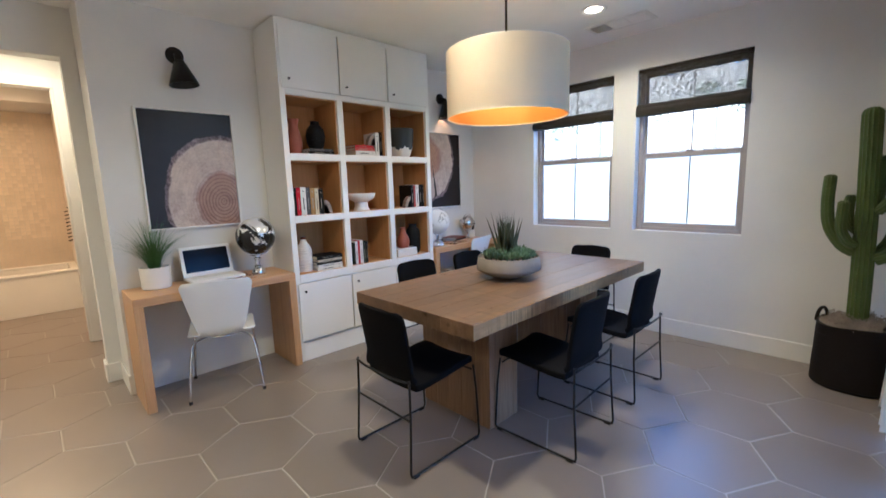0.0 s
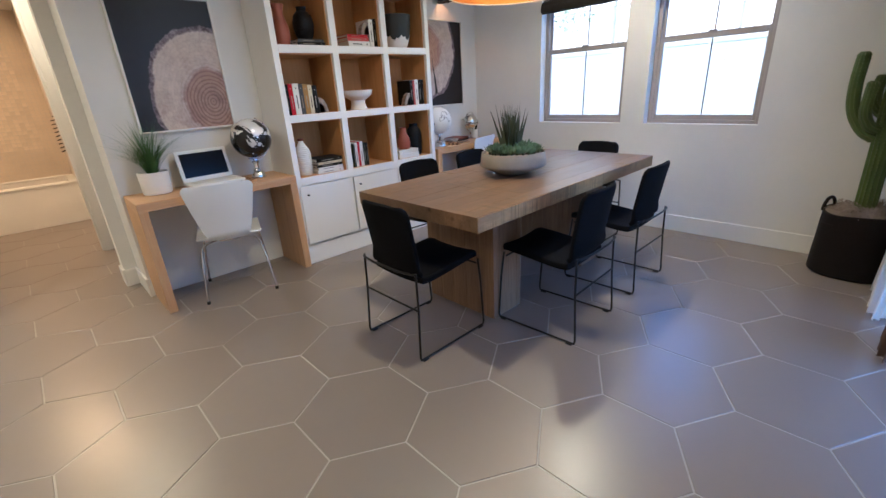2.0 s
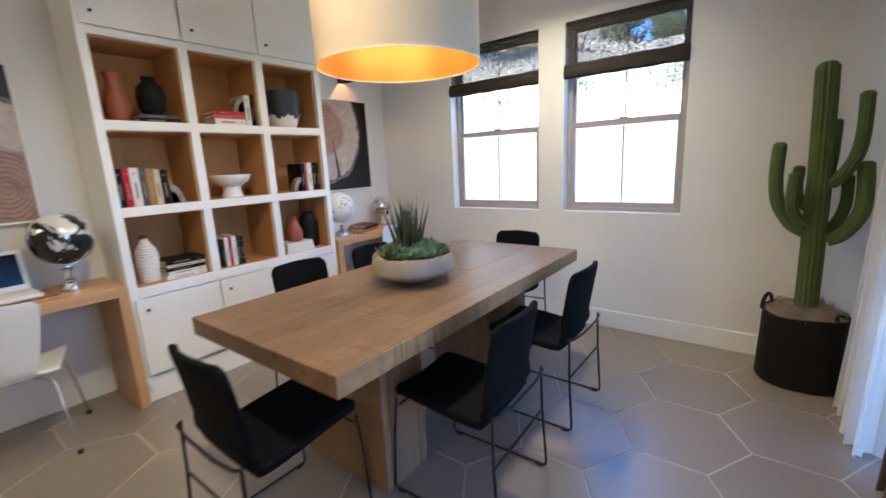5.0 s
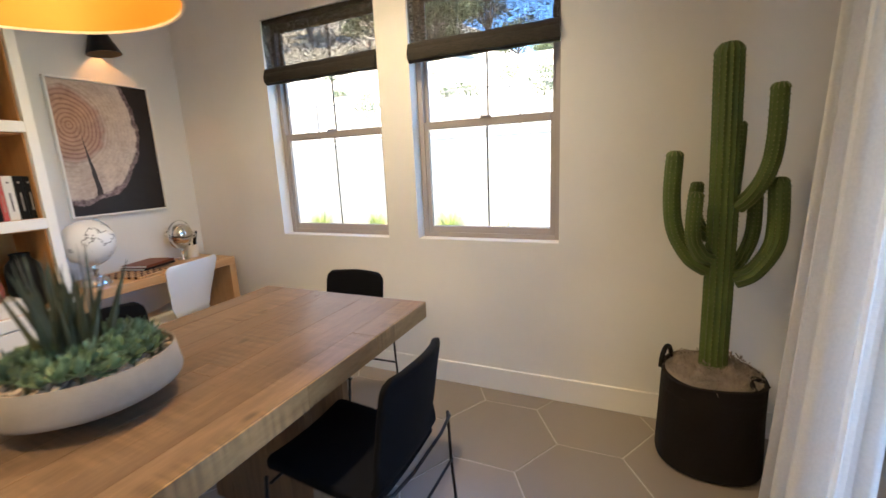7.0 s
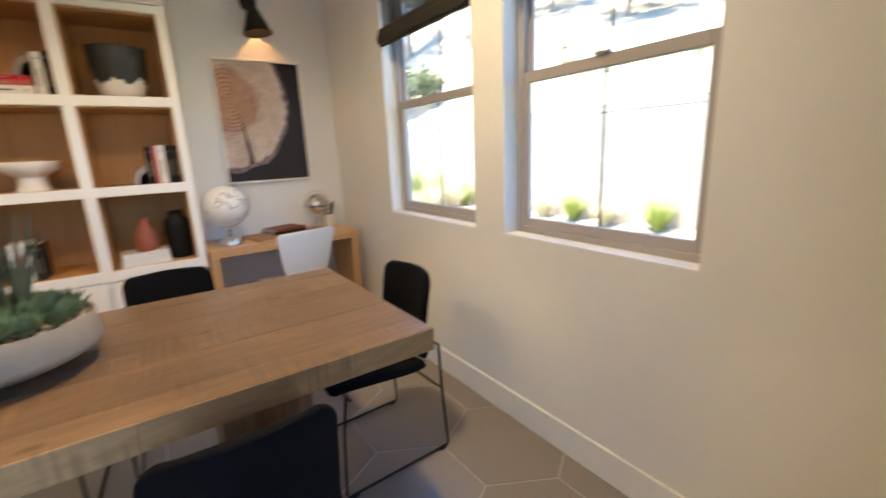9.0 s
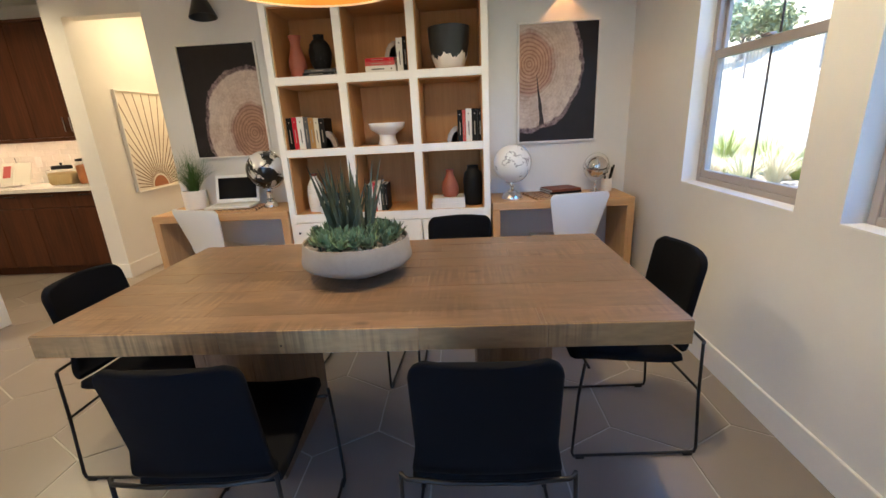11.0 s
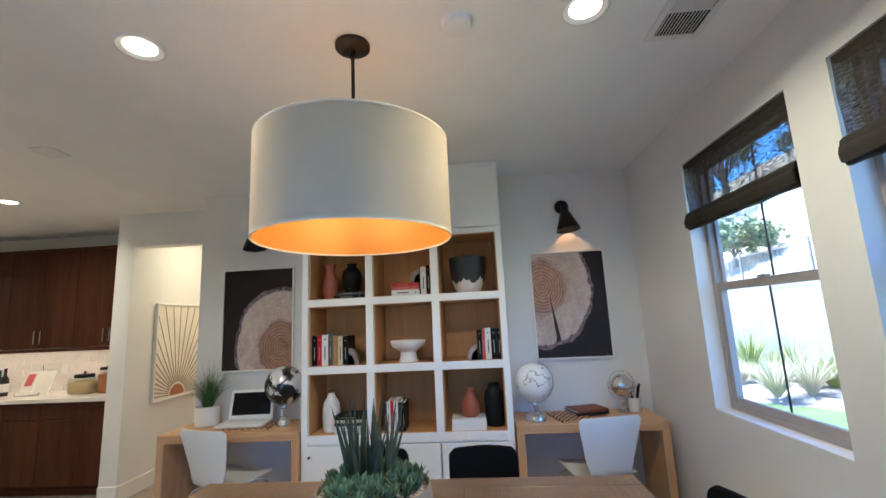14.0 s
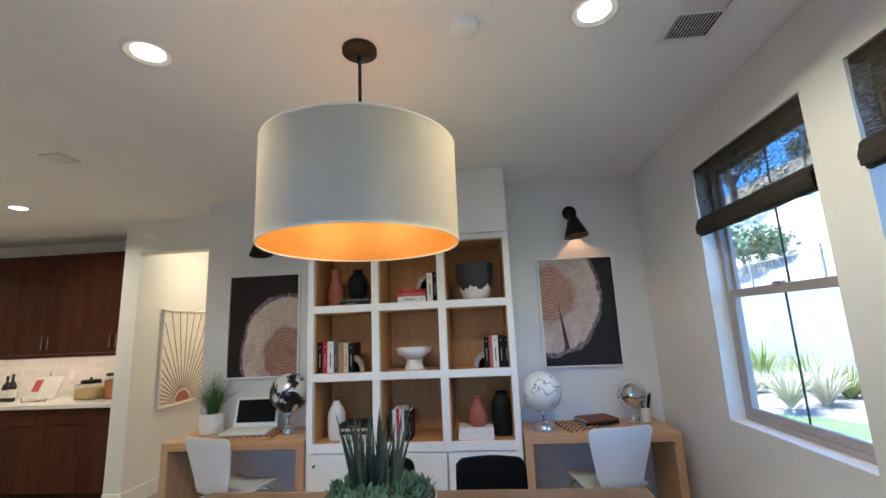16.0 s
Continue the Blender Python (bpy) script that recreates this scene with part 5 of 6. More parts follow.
# ---- cactus ----
def cactus():
    o = thing("cactus", pose(6.466, 0.44, 0), "tall artificial saguaro cactus in black woven basket", "cactus")

    def limb(name, pts, r, ribs=13, tip=True):
        c = spline(pts, 9)
        n = len(c)

        def rad(u):
            end = (1 - u) * (n - 1) * (c[1] - c[0]).length
            k = math.sqrt(max(0.0, 1 - max(0.0, 1 - end / r) ** 2)) if tip and end < r else 1.0
            return max(0.004, r * k)
        if tip:
            d = (c[-1] - c[-2])
            extra = []
            c = c[:-1]
            for k in range(7):
                extra.append(c[-1] + d * ((k + 1) / 7))
            c = c + extra
            n = len(c)
            lens = [0.0]
            for a, b in zip(c, c[1:]):
                lens.append(lens[-1] + (b - a).length)

            def rad(u):
                e = lens[-1] - lens[min(n - 1, round(u * (n - 1)))]
                return r * (math.sqrt(max(0.0, 1 - (1 - e / r) ** 2)) if e < r else 1.0) + 0.003
        bm = bmesh.new()
        tube(bm, c, rad, ribs * 4, ribs, 0.13)
        p = part(name, bm, CACTUS, o, smooth=70)
        bs = bmesh.new()
        random.seed(len(c))
        for i in range(1, n - 1):
            d = (c[i + 1] - c[i - 1]).normalized()
            up = Vector((0, 0, 1)) if abs(d.z) < 0.9 else Vector((1, 0, 0))
            s = d.cross(up).normalized()
            up = s.cross(d).normalized()
            step = (c[i + 1] - c[i]).length
            for q in range(max(1, int(step / 0.016))):
                for k in range(ribs):
                    a = 2 * math.pi * k / ribs
                    v = s * math.cos(a) + up * math.sin(a)
                    pos = c[i] + d * (step * q / max(1, int(step / 0.016))) + v * rad(i / (n - 1))
                    f = [bs.verts.new(pos + d * 0.0035), bs.verts.new(pos + v.cross(d) * 0.0028), bs.verts.new(pos - d * 0.0035), bs.verts.new(pos - v.cross(d) * 0.0028)]
                    t = bs.verts.new(pos + v * 0.004)
                    for j in range(4):
                        bs.faces.new((f[j], f[(j + 1) % 4], t))
        tagged(part("spine_cover", bs, SPINE, p, "pale spine clusters along ribs"), kind="stuff")
        return p

    limb("lower_trunk", [(0.0, 0, 0.40), (0.0, 0.006, 0.8), (0.0, 0.014, 1.182)], 0.056, 15, False)
    limb("upper_trunk", [(0.0, 0.014, 1.165), (-0.003, 0.025, 1.45), (-0.005, 0.04, 1.83)], 0.05, 15)
    limb("arm", [(0.0, 0.05, 0.905), (0.0, 0.12, 0.955), (0.003, 0.185, 1.07), (0.005, 0.207, 1.22), (0.005, 0.204, 1.42)], 0.032, 11)
    limb("arm", [(-0.03, 0.05, 0.96), (-0.06, 0.095, 0.99), (-0.078, 0.127, 1.08), (-0.078, 0.124, 1.25)], 0.027, 10)
    limb("arm", [(0.04, 0.045, 1.04), (0.08, 0.085, 1.08), (0.1, 0.105, 1.16), (0.105, 0.1, 1.28)], 0.026, 10)
    limb("arm", [(-0.015, -0.03, 1.178), (-0.03, -0.075, 1.23), (-0.045, -0.115, 1.32), (-0.05, -0.13, 1.44), (-0.05, -0.126, 1.655)], 0.028, 11)
    limb("arm", [(-0.01, -0.045, 0.865), (-0.01, -0.11, 0.905), (-0.01, -0.168, 1.01), (-0.01, -0.177, 1.12), (-0.01, -0.165, 1.30)], 0.034, 11)
    limb("arm", [(0.04, -0.04, 0.9), (0.07, -0.085, 0.955), (0.078, -0.115, 1.06), (0.078, -0.113, 1.225)], 0.025, 10)
    limb("arm", [(0.05, -0.02, 1.2), (0.085, -0.03, 1.26), (0.095, -0.035, 1.36), (0.095, -0.035, 1.53)], 0.026, 10)
    bm = bmesh.new()
    prof = [(0, 0.0), (0.2, 0.0), (0.213, 0.012)]
    for k in range(60):
        zz = 0.012 + 0.46 * k / 59
        prof.append((0.214 - 0.012 * k / 59 + 0.0028 * abs(math.sin(k * math.pi / 2 + 0.001)), zz))
    lathe(bm, prof + [(0.192, 0.474), (0.19, 0.42), (0, 0.42)], 72)
    for v in bm.verts:
        a = math.atan2(v.co.y, v.co.x)
        k = 1 - 0.03 * math.cos(4 * a) + 0.012 * noise.noise((v.co.x * 9, v.co.y * 9, v.co.z * 5))
        v.co.x, v.co.y = v.co.x * k, v.co.y * k
        v.co.z += 0.008 * math.sin(2 * a + 0.6) * (v.co.z > 0.4)
    bm.transform(Matrix.Diagonal((1.0, 1.02, 0.91, 1)))
    bk = part("basket", bm, BASKET, o, "black woven basket", smooth=60)
    for a0 in (64, 244):
        bm = bmesh.new()
        a = radians(a0)
        c, t = Vector((math.cos(a) * 0.197, math.sin(a) * 0.2, 0.402)), Vector((-math.sin(a), math.cos(a), 0))
        tube(bm, [c + t * (0.058 * math.cos(q)) + Vector((-math.cos(a) * 0.05 * (a0 > 180), -math.sin(a) * 0.05 * (a0 > 180), 0)) * math.sin(q) + Vector((0, 0, (0.088 if a0 < 180 else 0.045) * math.sin(q))) for q in [math.pi * k / 14 for k in range(15)]], 0.011, 8)
        part("handle", bm, BASKET, bk, "twisted black handle", smooth=60)
    random.seed(8)
    bm = bmesh.new()
    rings = []
    for i in range(14):
        r = 0.19 * i / 13
        rings.append([bm.verts.new((r * math.cos(2 * math.pi * k / 48), r * math.sin(2 * math.pi * k / 48), 0.424 + 0.045 * (1 - (i / 13) ** 2) + 0.045 * (1 - (i / 13) ** 6) * noise.noise((r * 22 * math.cos(2 * math.pi * k / 48), r * 22 * math.sin(2 * math.pi * k / 48), 3)))) for k in range(48)])
    for a, b in zip(rings, rings[1:]):
        for k in range(48):
            bm.faces.new((a[k], a[(k + 1) % 48], b[(k + 1) % 48], b[k]))
    fluff = part("moss_bed", bm, MOSS, o, "grey-brown dried moss bed", smooth=80)
    bm = bmesh.new()
    for k in range(1500):
        a, r = random.uniform(0, 6.283), 0.188 * math.sqrt(random.random())
        p = Vector((r * math.cos(a), r * math.sin(a), 0.432 + 0.045 * (1 - (r / 0.19) ** 2) + 0.045 * noise.noise((r * 22 * math.cos(a), r * 22 * math.sin(a), 3)) + random.uniform(-0.004, 0.008)))
        d = Vector((random.uniform(-1, 1), random.uniform(-1, 1), random.uniform(-0.3, 0.5))).normalized()
        s = d.cross(Vector((0, 0, 1))).normalized() * 0.0022
        q = d * random.uniform(0.012, 0.03)
        m = p + q * 0.5 + Vector((0, 0, 0.006))
        v = [bm.verts.new(p - s), bm.verts.new(p + s), bm.verts.new(m + s), bm.verts.new(m - s), bm.verts.new(p + q)]
        bm.faces.new(v[:4]), bm.faces.new((v[3], v[2], v[4]))
    tagged(part("moss_tuft", bm, MOSS, fluff), kind="stuff")
    return o


SPINE = surface("cactus_spine", (0.16, 0.17, 0.06), 0.7)
cactus()


# ---- hallway, bathroom and kitchen ----
def sun_art():
    y0, y1, z0, z1 = 4.79, 5.53, 0.812, 1.832
    o = thing("sunburst_art", pose(HX0 + 0.001, (y0 + y1) / 2, (z0 + z1) / 2), "cream canvas with brown sun rays and rust half-sun", "wall art")
    hw, hh = (y1 - y0) / 2, (z1 - z0) / 2
    part("picture_frame", boxes((0, 0.035, -hw, -hw + 0.015, -hh, hh), (0, 0.035, hw - 0.015, hw, -hh, hh), (0, 0.035, -hw + 0.015, hw - 0.015, -hh, -hh + 0.015), (0, 0.035, -hw + 0.015, hw - 0.015, hh - 0.015, hh), bev=0.002), TRIM, o, "thin cream frame")
    part("canvas", boxes((0.002, 0.02, -hw + 0.015, hw - 0.015, -hh + 0.015, hh - 0.015)), CANVAS, o)
    cz = -hh + 0.03
    bm = bmesh.new()
    fans = [[bm.verts.new((x, 0.112 * math.cos(a), cz + 0.112 * math.sin(a))) for a in [math.pi * k / 24 for k in range(25)]] for x in (0.0205, 0.0225)]
    bm.faces.new(fans[0][::-1]), bm.faces.new(fans[1])
    for k in range(25):
        bm.faces.new((fans[0][k], fans[0][(k + 1) % 25], fans[1][(k + 1) % 25], fans[1][k]))
    part("half_sun", bm, RUST, o, "rust-coloured half disc")
    for k in range(25):
        a = math.pi * (k + 0.5) / 25
        c, s = math.cos(a), math.sin(a)
        R = min((hw - 0.03) / max(abs(c), 1e-3), (2 * hh - 0.06) / max(s, 1e-3))
        bm = boxes((0.0205, 0.022, 0.135, R, -0.0048, 0.0048))
        bm.transform(pose(0, 0, cz, math.degrees(a), 0, 0))
        part("ray", bm, INK, o)
    return o


sun_art()


def bathtub():
    o = thing("bathtub", pose(1.0, 7.53, 0), "cream built-in bathtub with plain apron", "bathtub")
    w, d, h = 1.974, 0.868, 0.52
    part("apron", boxes((0.001, w, 0, 0.06, 0, h - 0.03), bev=0.004), CERAMIC, o)
    part("rim", boxes((0.001, w, -0.015, 0.09, h - 0.03, h), (0.001, w, d - 0.06, d, h - 0.03, h), (0.001, 0.1, 0.09, d - 0.06, h - 0.03, h), (w - 0.1, w, 0.09, d - 0.06, h - 0.03, h), bev=0.008), CERAMIC, o)
    part("basin", boxes((0.1, w - 0.1, 0.09, d - 0.06, 0.1, 0.12), (0.06, 0.1, 0.06, d - 0.06, 0.1, h - 0.03), (w - 0.1, w - 0.06, 0.06, d - 0.06, 0.1, h - 0.03), (0.1, w - 0.1, d - 0.06, d - 0.03, 0.1, h - 0.03)), CERAMIC, o)
    return o


bathtub()


def bath_tiles():
    """Small square mosaic over the tub: the stretch that shows is piece by piece, the rest is joined."""
    wall = structure("wall_tile_bed", boxes((1.0, 2.974, 8.385, 8.399, 0.5, 2.55), (2.962, 2.974, 7.5, 8.385, 0.5, 2.55)), WARM_GROUT, "pale grout bed behind shower tiles")
    s, g = 0.049, 0.0014
    rows, cols = 42, 40
    me = mesh_of("tile", boxes((-s / 2 + g, s / 2 - g, -0.005, 0, -s / 2 + g, s / 2 - g), bev=0.001), BATH_TILE)
    verts, faces = [], []

    def tile_box(x0, x1, y0, y1, z0, z1):
        n = len(verts)
        verts.extend((x, y, z) for x in (x0, x1) for y in (y0, y1) for z in (z0, z1))
        faces.extend(tuple(n + i for i in f) for f in ((0, 1, 3, 2), (4, 6, 7, 5), (0, 4, 5, 1), (2, 3, 7, 6), (0, 2, 6, 4), (1, 5, 7, 3)))

    for j in range(rows):
        for i in range(cols):
            x, z = 2.96 - s * (i + 0.5), 0.5 + s * (j + 0.5)
            if 2.3 < x < 2.75 and 0.9 < z < 2.4:
                t = new("tile", me)
                t.parent = wall
                t.location = (x, 8.3845, z)
            else:
                tile_box(x - s / 2 + g, x + s / 2 - g, 8.3795, 8.3845, z - s / 2 + g, z + s / 2 - g)
        for i in range(17):
            y, z = 8.375 - s * (i + 0.5), 0.5 + s * (j + 0.5)
            tile_box(2.9565, 2.9615, y - s / 2 + g, y + s / 2 - g, z - s / 2 + g, z + s / 2 - g)
    field = bpy.data.meshes.new("tile_field")
    field.from_pydata(verts, [], faces)
    field.materials.append(BATH_TILE)
    rest = new("tile_field", field)
    rest.parent = wall
    tagged(rest, kind="stuff")


bath_tiles()
structure("soffit", boxes((1.0, 2.975, 7.5, 8.4, 2.555, CEIL)), WALL, "cream soffit over bathtub")
hang = thing("wall_rack", pose(2.955, 7.42, 0.86), "black wire towel rack on bathroom wall", "towel rack")
bm = bmesh.new()
for yy in (-0.05, 0.05):
    tube(bm, [(-0.012, yy, 0.02), (-0.012, yy, 0.46)], 0.006, 6)
    tube(bm, [(-0.006 + 0.006, yy, 0.44), (-0.03, yy, 0.44)], 0.006, 6)
part("rails", bm, BLACK_METAL, hang, smooth=60)
for k in range(9):
    bm = bmesh.new()
    tube(bm, [(-0.016, -0.05, 0.04 + 0.045 * k), (-0.06, -0.045, 0.03 + 0.045 * k), (-0.06, 0.045, 0.03 + 0.045 * k), (-0.016, 0.05, 0.04 + 0.045 * k)], 0.0045, 6)
    part("hoop", bm, BLACK_METAL, hang, smooth=60)


def toilet():
    o = thing("toilet", pose(1.93, 6.55, 0, 0, 0, -90), "white ceramic toilet with closed lid", "toilet")
    # faces +x after the turn: built facing +y
    bm = bmesh.new()
    lathe(bm, [(0, 0), (0.12, 0), (0.125, 0.02), (0.105, 0.1), (0.11, 0.2), (0.15, 0.3), (0.185, 0.37), (0.19, 0.4), (0, 0.4)], 36)
    bm.transform(Matrix.Diagonal((1, 1.28, 1, 1)))
    part("bowl", bm, CERAMIC, o, smooth=40)
    bm = bmesh.new()
    lathe(bm, [(0, 0.402), (0.192, 0.402), (0.197, 0.412), (0.192, 0.43), (0.0, 0.436)], 36)
    bm.transform(Matrix.Diagonal((1, 1.28, 1, 1)))
    part("lid", bm, CERAMIC, o, smooth=40)
    part("tank", boxes((-0.19, 0.19, -0.46, -0.26, 0.38, 0.76), bev=0.02), CERAMIC, o)
    part("plinth", boxes((-0.1, 0.1, -0.44, -0.1, 0, 0.39), bev=0.02), CERAMIC, o)
    return o


toilet()

KF = 4.60


def cabinet(x0, x1, upper):
    cx = (x0 + x1) / 2
    hw = (x1 - x0) / 2
    if upper:
        o = thing("wall_cabinet", pose(cx, 4.87, 1.41), "dark walnut wall cabinet with two slim bar handles", "cabinet", "walnut kitchen wall cabinets")
        y1, z0, z1 = 0.329, 0.0, 1.075
    else:
        o = thing("base_cabinet", pose(cx, KF, 0), "dark walnut base cabinet with drawer over door", "cabinet", "walnut kitchen base cabinets")
        y1, z0, z1 = 0.599, 0.1, 0.885
        part("toe_kick", boxes((-hw, hw, 0.07, y1, 0, 0.1)), WALNUT, o)
    part("body", boxes((-hw + 0.0005, hw - 0.0005, 0.02, y1, z0, z1)), WALNUT, o)
    for s in (-1, 1):
        a, b = (-hw + 0.0015, -0.0015) if s < 0 else (0.0015, hw - 0.0015)
        zt = z1 - 0.003 if upper else 0.72
        d = part("cabinet_door", boxes((a, b, 0, 0.019, z0 + 0.003, zt), bev=0.0015), WALNUT, o)
        if upper:
            part("handle", boxes((s * 0.035 - 0.005, s * 0.035 + 0.005, -0.03, -0.02, 0.05, 0.19), (s * 0.035 - 0.004, s * 0.035 + 0.004, -0.02, 0.001, 0.06, 0.07), (s * 0.035 - 0.004, s * 0.035 + 0.004, -0.02, 0.001, 0.17, 0.18)), CHROME, d, "brushed steel bar handle")
        else:
            dr = part("drawer_front", boxes((a, b, 0, 0.019, 0.726, 0.88), bev=0.0015), WALNUT, o)
            m = (a + b) / 2
            part("handle", boxes((m - 0.06, m + 0.06, -0.026, -0.018, 0.845, 0.853), (m - 0.055, m - 0.047, -0.018, 0.001, 0.845, 0.853), (m + 0.047, m + 0.055, -0.018, 0.001, 0.845, 0.853)), BLACK_METAL, dr, "dark bar handle")
    return o


XS = [1.80 - 0.80 * k for k in range(4)]
for b, a in zip(XS, XS[1:]):
    cabinet(a + 0.0005, b - 0.0005, False)
    cabinet(a + 0.0005 + 0.0, b - 0.0005, True)
structure("kitchen_crown", boxes((XS[-1], 1.80, 4.85, 5.199, 2.486, 2.51), bev=0.003), WALNUT, "dark walnut cabinet crown strip")
solid("countertop", boxes((XS[-1], 1.808, KF - 0.03, 5.199, 0.886, 0.926), bev=0.003), STONE_TOP, "pale quartz kitchen worktop", "countertop")
structure("light_rail", boxes((XS[-1], 1.80, 4.852, 4.868, 1.372, 1.4075), bev=0.002), WALNUT, "dark walnut light rail under wall cabinets")
lit = thing("under_cabinet_light", pose(0.6, 4.97, 1.408), "warm LED strip light under wall cabinets", "strip light")
part("housing", boxes((-1.2, 1.19, -0.014, 0.014, -0.008, 0)), TRIM, lit)
part("diffuser", boxes((-1.18, 1.17, -0.01, 0.01, -0.0105, -0.0082)), LED_GLOW, lit, "glowing warm diffuser")
splash = structure("backsplash", boxes((XS[-1], 1.809, 5.19, 5.1985, 0.927, 1.408)), WARM_GROUT, "pale grout behind white brick tiles")
brick = mesh_of("tile", boxes((-0.098, 0.098, -0.007, 0, -0.029, 0.029), bev=0.002), surface("backsplash_tile", (0.72, 0.68, 0.62), 0.3, var=0.06, spread=0.06))
for j in range(8):
    for i in range(12):
        t = new("tile", brick)
        t.parent = splash
        t.location = (1.70 - 0.2 * i - (0.1 if j % 2 else 0.0), 5.1898, 0.958 + 0.06 * j)
island = thing("kitchen_island", pose(1.36, 2.3, 0), "white kitchen island with pale quartz top", "kitchen island")
part("body", boxes((-0.43, 0.43, -1.12, 1.12, 0.0, 0.86), bev=0.003), LACQUER, island)
part("worktop", boxes((-0.46, 0.46, -1.15, 1.15, 0.862, 0.902), bev=0.003), STONE_TOP, island)
CT = 0.9262


def square_jar(x, y, w, d, h, fill, lidmat, label):
    o = thing("glass_jar", pose(x, y, CT, 0, 0, 4), label, "jar")
    part("glass", boxes((-w, w, -d, d, 0, h), bev=0.018), GLASS_JAR, o, smooth=50)
    part("contents", boxes((-w + 0.006, w - 0.006, -d + 0.006, d - 0.006, 0.006, h * 0.8), bev=0.016), fill, o, "packed dry food", smooth=50)
    bm = bmesh.new()
    lathe(bm, [(0, h), (d * 0.86, h), (d * 0.9, h + 0.006), (d * 0.9, h + 0.03), (d * 0.8, h + 0.037), (0, h + 0.04)], 32)
    bm.transform(Matrix.Diagonal((1.25, 1, 1, 1)))
    l = part("lid", bm, lidmat, o, smooth=40)
    bm = bmesh.new()
    lathe(bm, [(0, h + 0.068), (0.012, h + 0.062), (0.013, h + 0.05), (0.006, h + 0.038), (0, h + 0.038)], 14)
    part("knob", bm, lidmat, l, smooth=50)
    return o


def round_jar(x, y, w, h, fill, lidmat, label):
    o = thing("glass_jar", pose(x, y, CT), label, "jar")
    bm = bmesh.new()
    lathe(bm, [(0, 0), (w * 0.92, 0), (w, 0.012), (w, h * 0.86), (w * 0.8, h * 0.97), (w * 0.8, h)], 32)
    part("glass", bm, GLASS_JAR, o, smooth=40)
    bm = bmesh.new()
    lathe(bm, [(0, 0.006), (w * 0.9, 0.006), (w * 0.95, 0.016), (w * 0.95, h * 0.8), (w * 0.5, h * 0.86), (0, h * 0.84)], 32)
    part("contents", bm, fill, o, "packed dry food", smooth=40)
    bm = bmesh.new()
    lathe(bm, [(0, h + 0.001), (w * 0.84, h + 0.001), (w * 0.86, h + 0.008), (w * 0.84, h + 0.026), (0, h + 0.032)], 32)
    l = part("lid", bm, lidmat, o, smooth=40)
    bm = bmesh.new()
    lathe(bm, [(0, h + 0.05), (0.012, h + 0.046), (0.006, h + 0.03), (0, h + 0.03)], 14)
    part("knob", bm, lidmat, l, smooth=50)
    return o


square_jar(1.185, 4.86, 0.125, 0.085, 0.165, OATS, COVERS["black"], "square glass jar of pasta with black lid")
round_jar(1.42, 4.89, 0.085, 0.235, surface("amber_goods", (0.36, 0.12, 0.03), 0.7, var=0.3), COVERS["black"], "tall glass jar of amber dry goods")


def bottle(x, y, h, label):
    o = thing("bottle", pose(x, y, CT), label, "bottle")
    bm = bmesh.new()
    lathe(bm, [(0, 0), (0.036, 0), (0.039, 0.006), (0.039, h * 0.55), (0.03, h * 0.66), (0.014, h * 0.75), (0.013, h * 0.95), (0.015, h * 0.955), (0.015, h), (0, h)], 24)
    part("glass", bm, BOTTLE, o, smooth=40)
    bm = bmesh.new()
    lathe(bm, [(0.0395, h * 0.15), (0.0395, h * 0.45)], 24)
    part("paper_label", bm, PAPER, o, "cream paper label", smooth=60)
    return o


bottle(0.25, 4.87, 0.29, "dark wine bottle with cream label")
bottle(0.15, 4.90, 0.27, "dark oil bottle with cream label")
bottle(0.07, 4.82, 0.25, "short dark bottle with cream label")
stand = thing("cookbook", pose(0.60, 4.85, CT), "open cookbook on a thin wire stand", "cookbook")
for s in (-1, 1):
    bm = boxes((0.002 if s > 0 else -0.17, 0.17 if s > 0 else -0.002, -0.006, 0.006, 0.0, 0.24), bev=0.003)
    bm.transform(pose(0, 0, 0.02, -22, 0, 0) @ pose(0, 0, 0, 0, 0, 6 * s))
    pg = part("page_block", bm, PAPER, stand)
    if s < 0:
        bm = boxes((-0.14, -0.04, -0.0075, -0.0062, 0.08, 0.21))
        bm.transform(pose(0, 0, 0.02, -22, 0, 0) @ pose(0, 0, 0, 0, 0, 6 * s))
        part("food_photo", bm, COVERS["coral"], pg, "printed food photo")
bm = bmesh.new()
tube(bm, [(-0.14, -0.05, 0.04), (-0.14, -0.05, 0.004), (0.14, -0.05, 0.004), (0.14, -0.05, 0.04)], 0.003, 6)
tube(bm, [(0, -0.05, 0.004), (0, 0.13, 0.004), (0, 0.1, 0.3)], 0.003, 6)
part("wire_stand", bm, BLACK_METAL, stand, "thin black wire")
outlet = thing("wall_outlet", pose(0.62, 5.1825, 1.16), "white wall outlet on tiled backsplash", "outlet")
part("plate", boxes((-0.036, 0.036, -0.007, 0, -0.057, 0.057), bev=0.002), TRIM, outlet)
part("socket", boxes((-0.017, 0.017, -0.009, -0.007, 0.008, 0.038), (-0.017, 0.017, -0.009, -0.007, -0.038, -0.008)), TRIM, outlet)


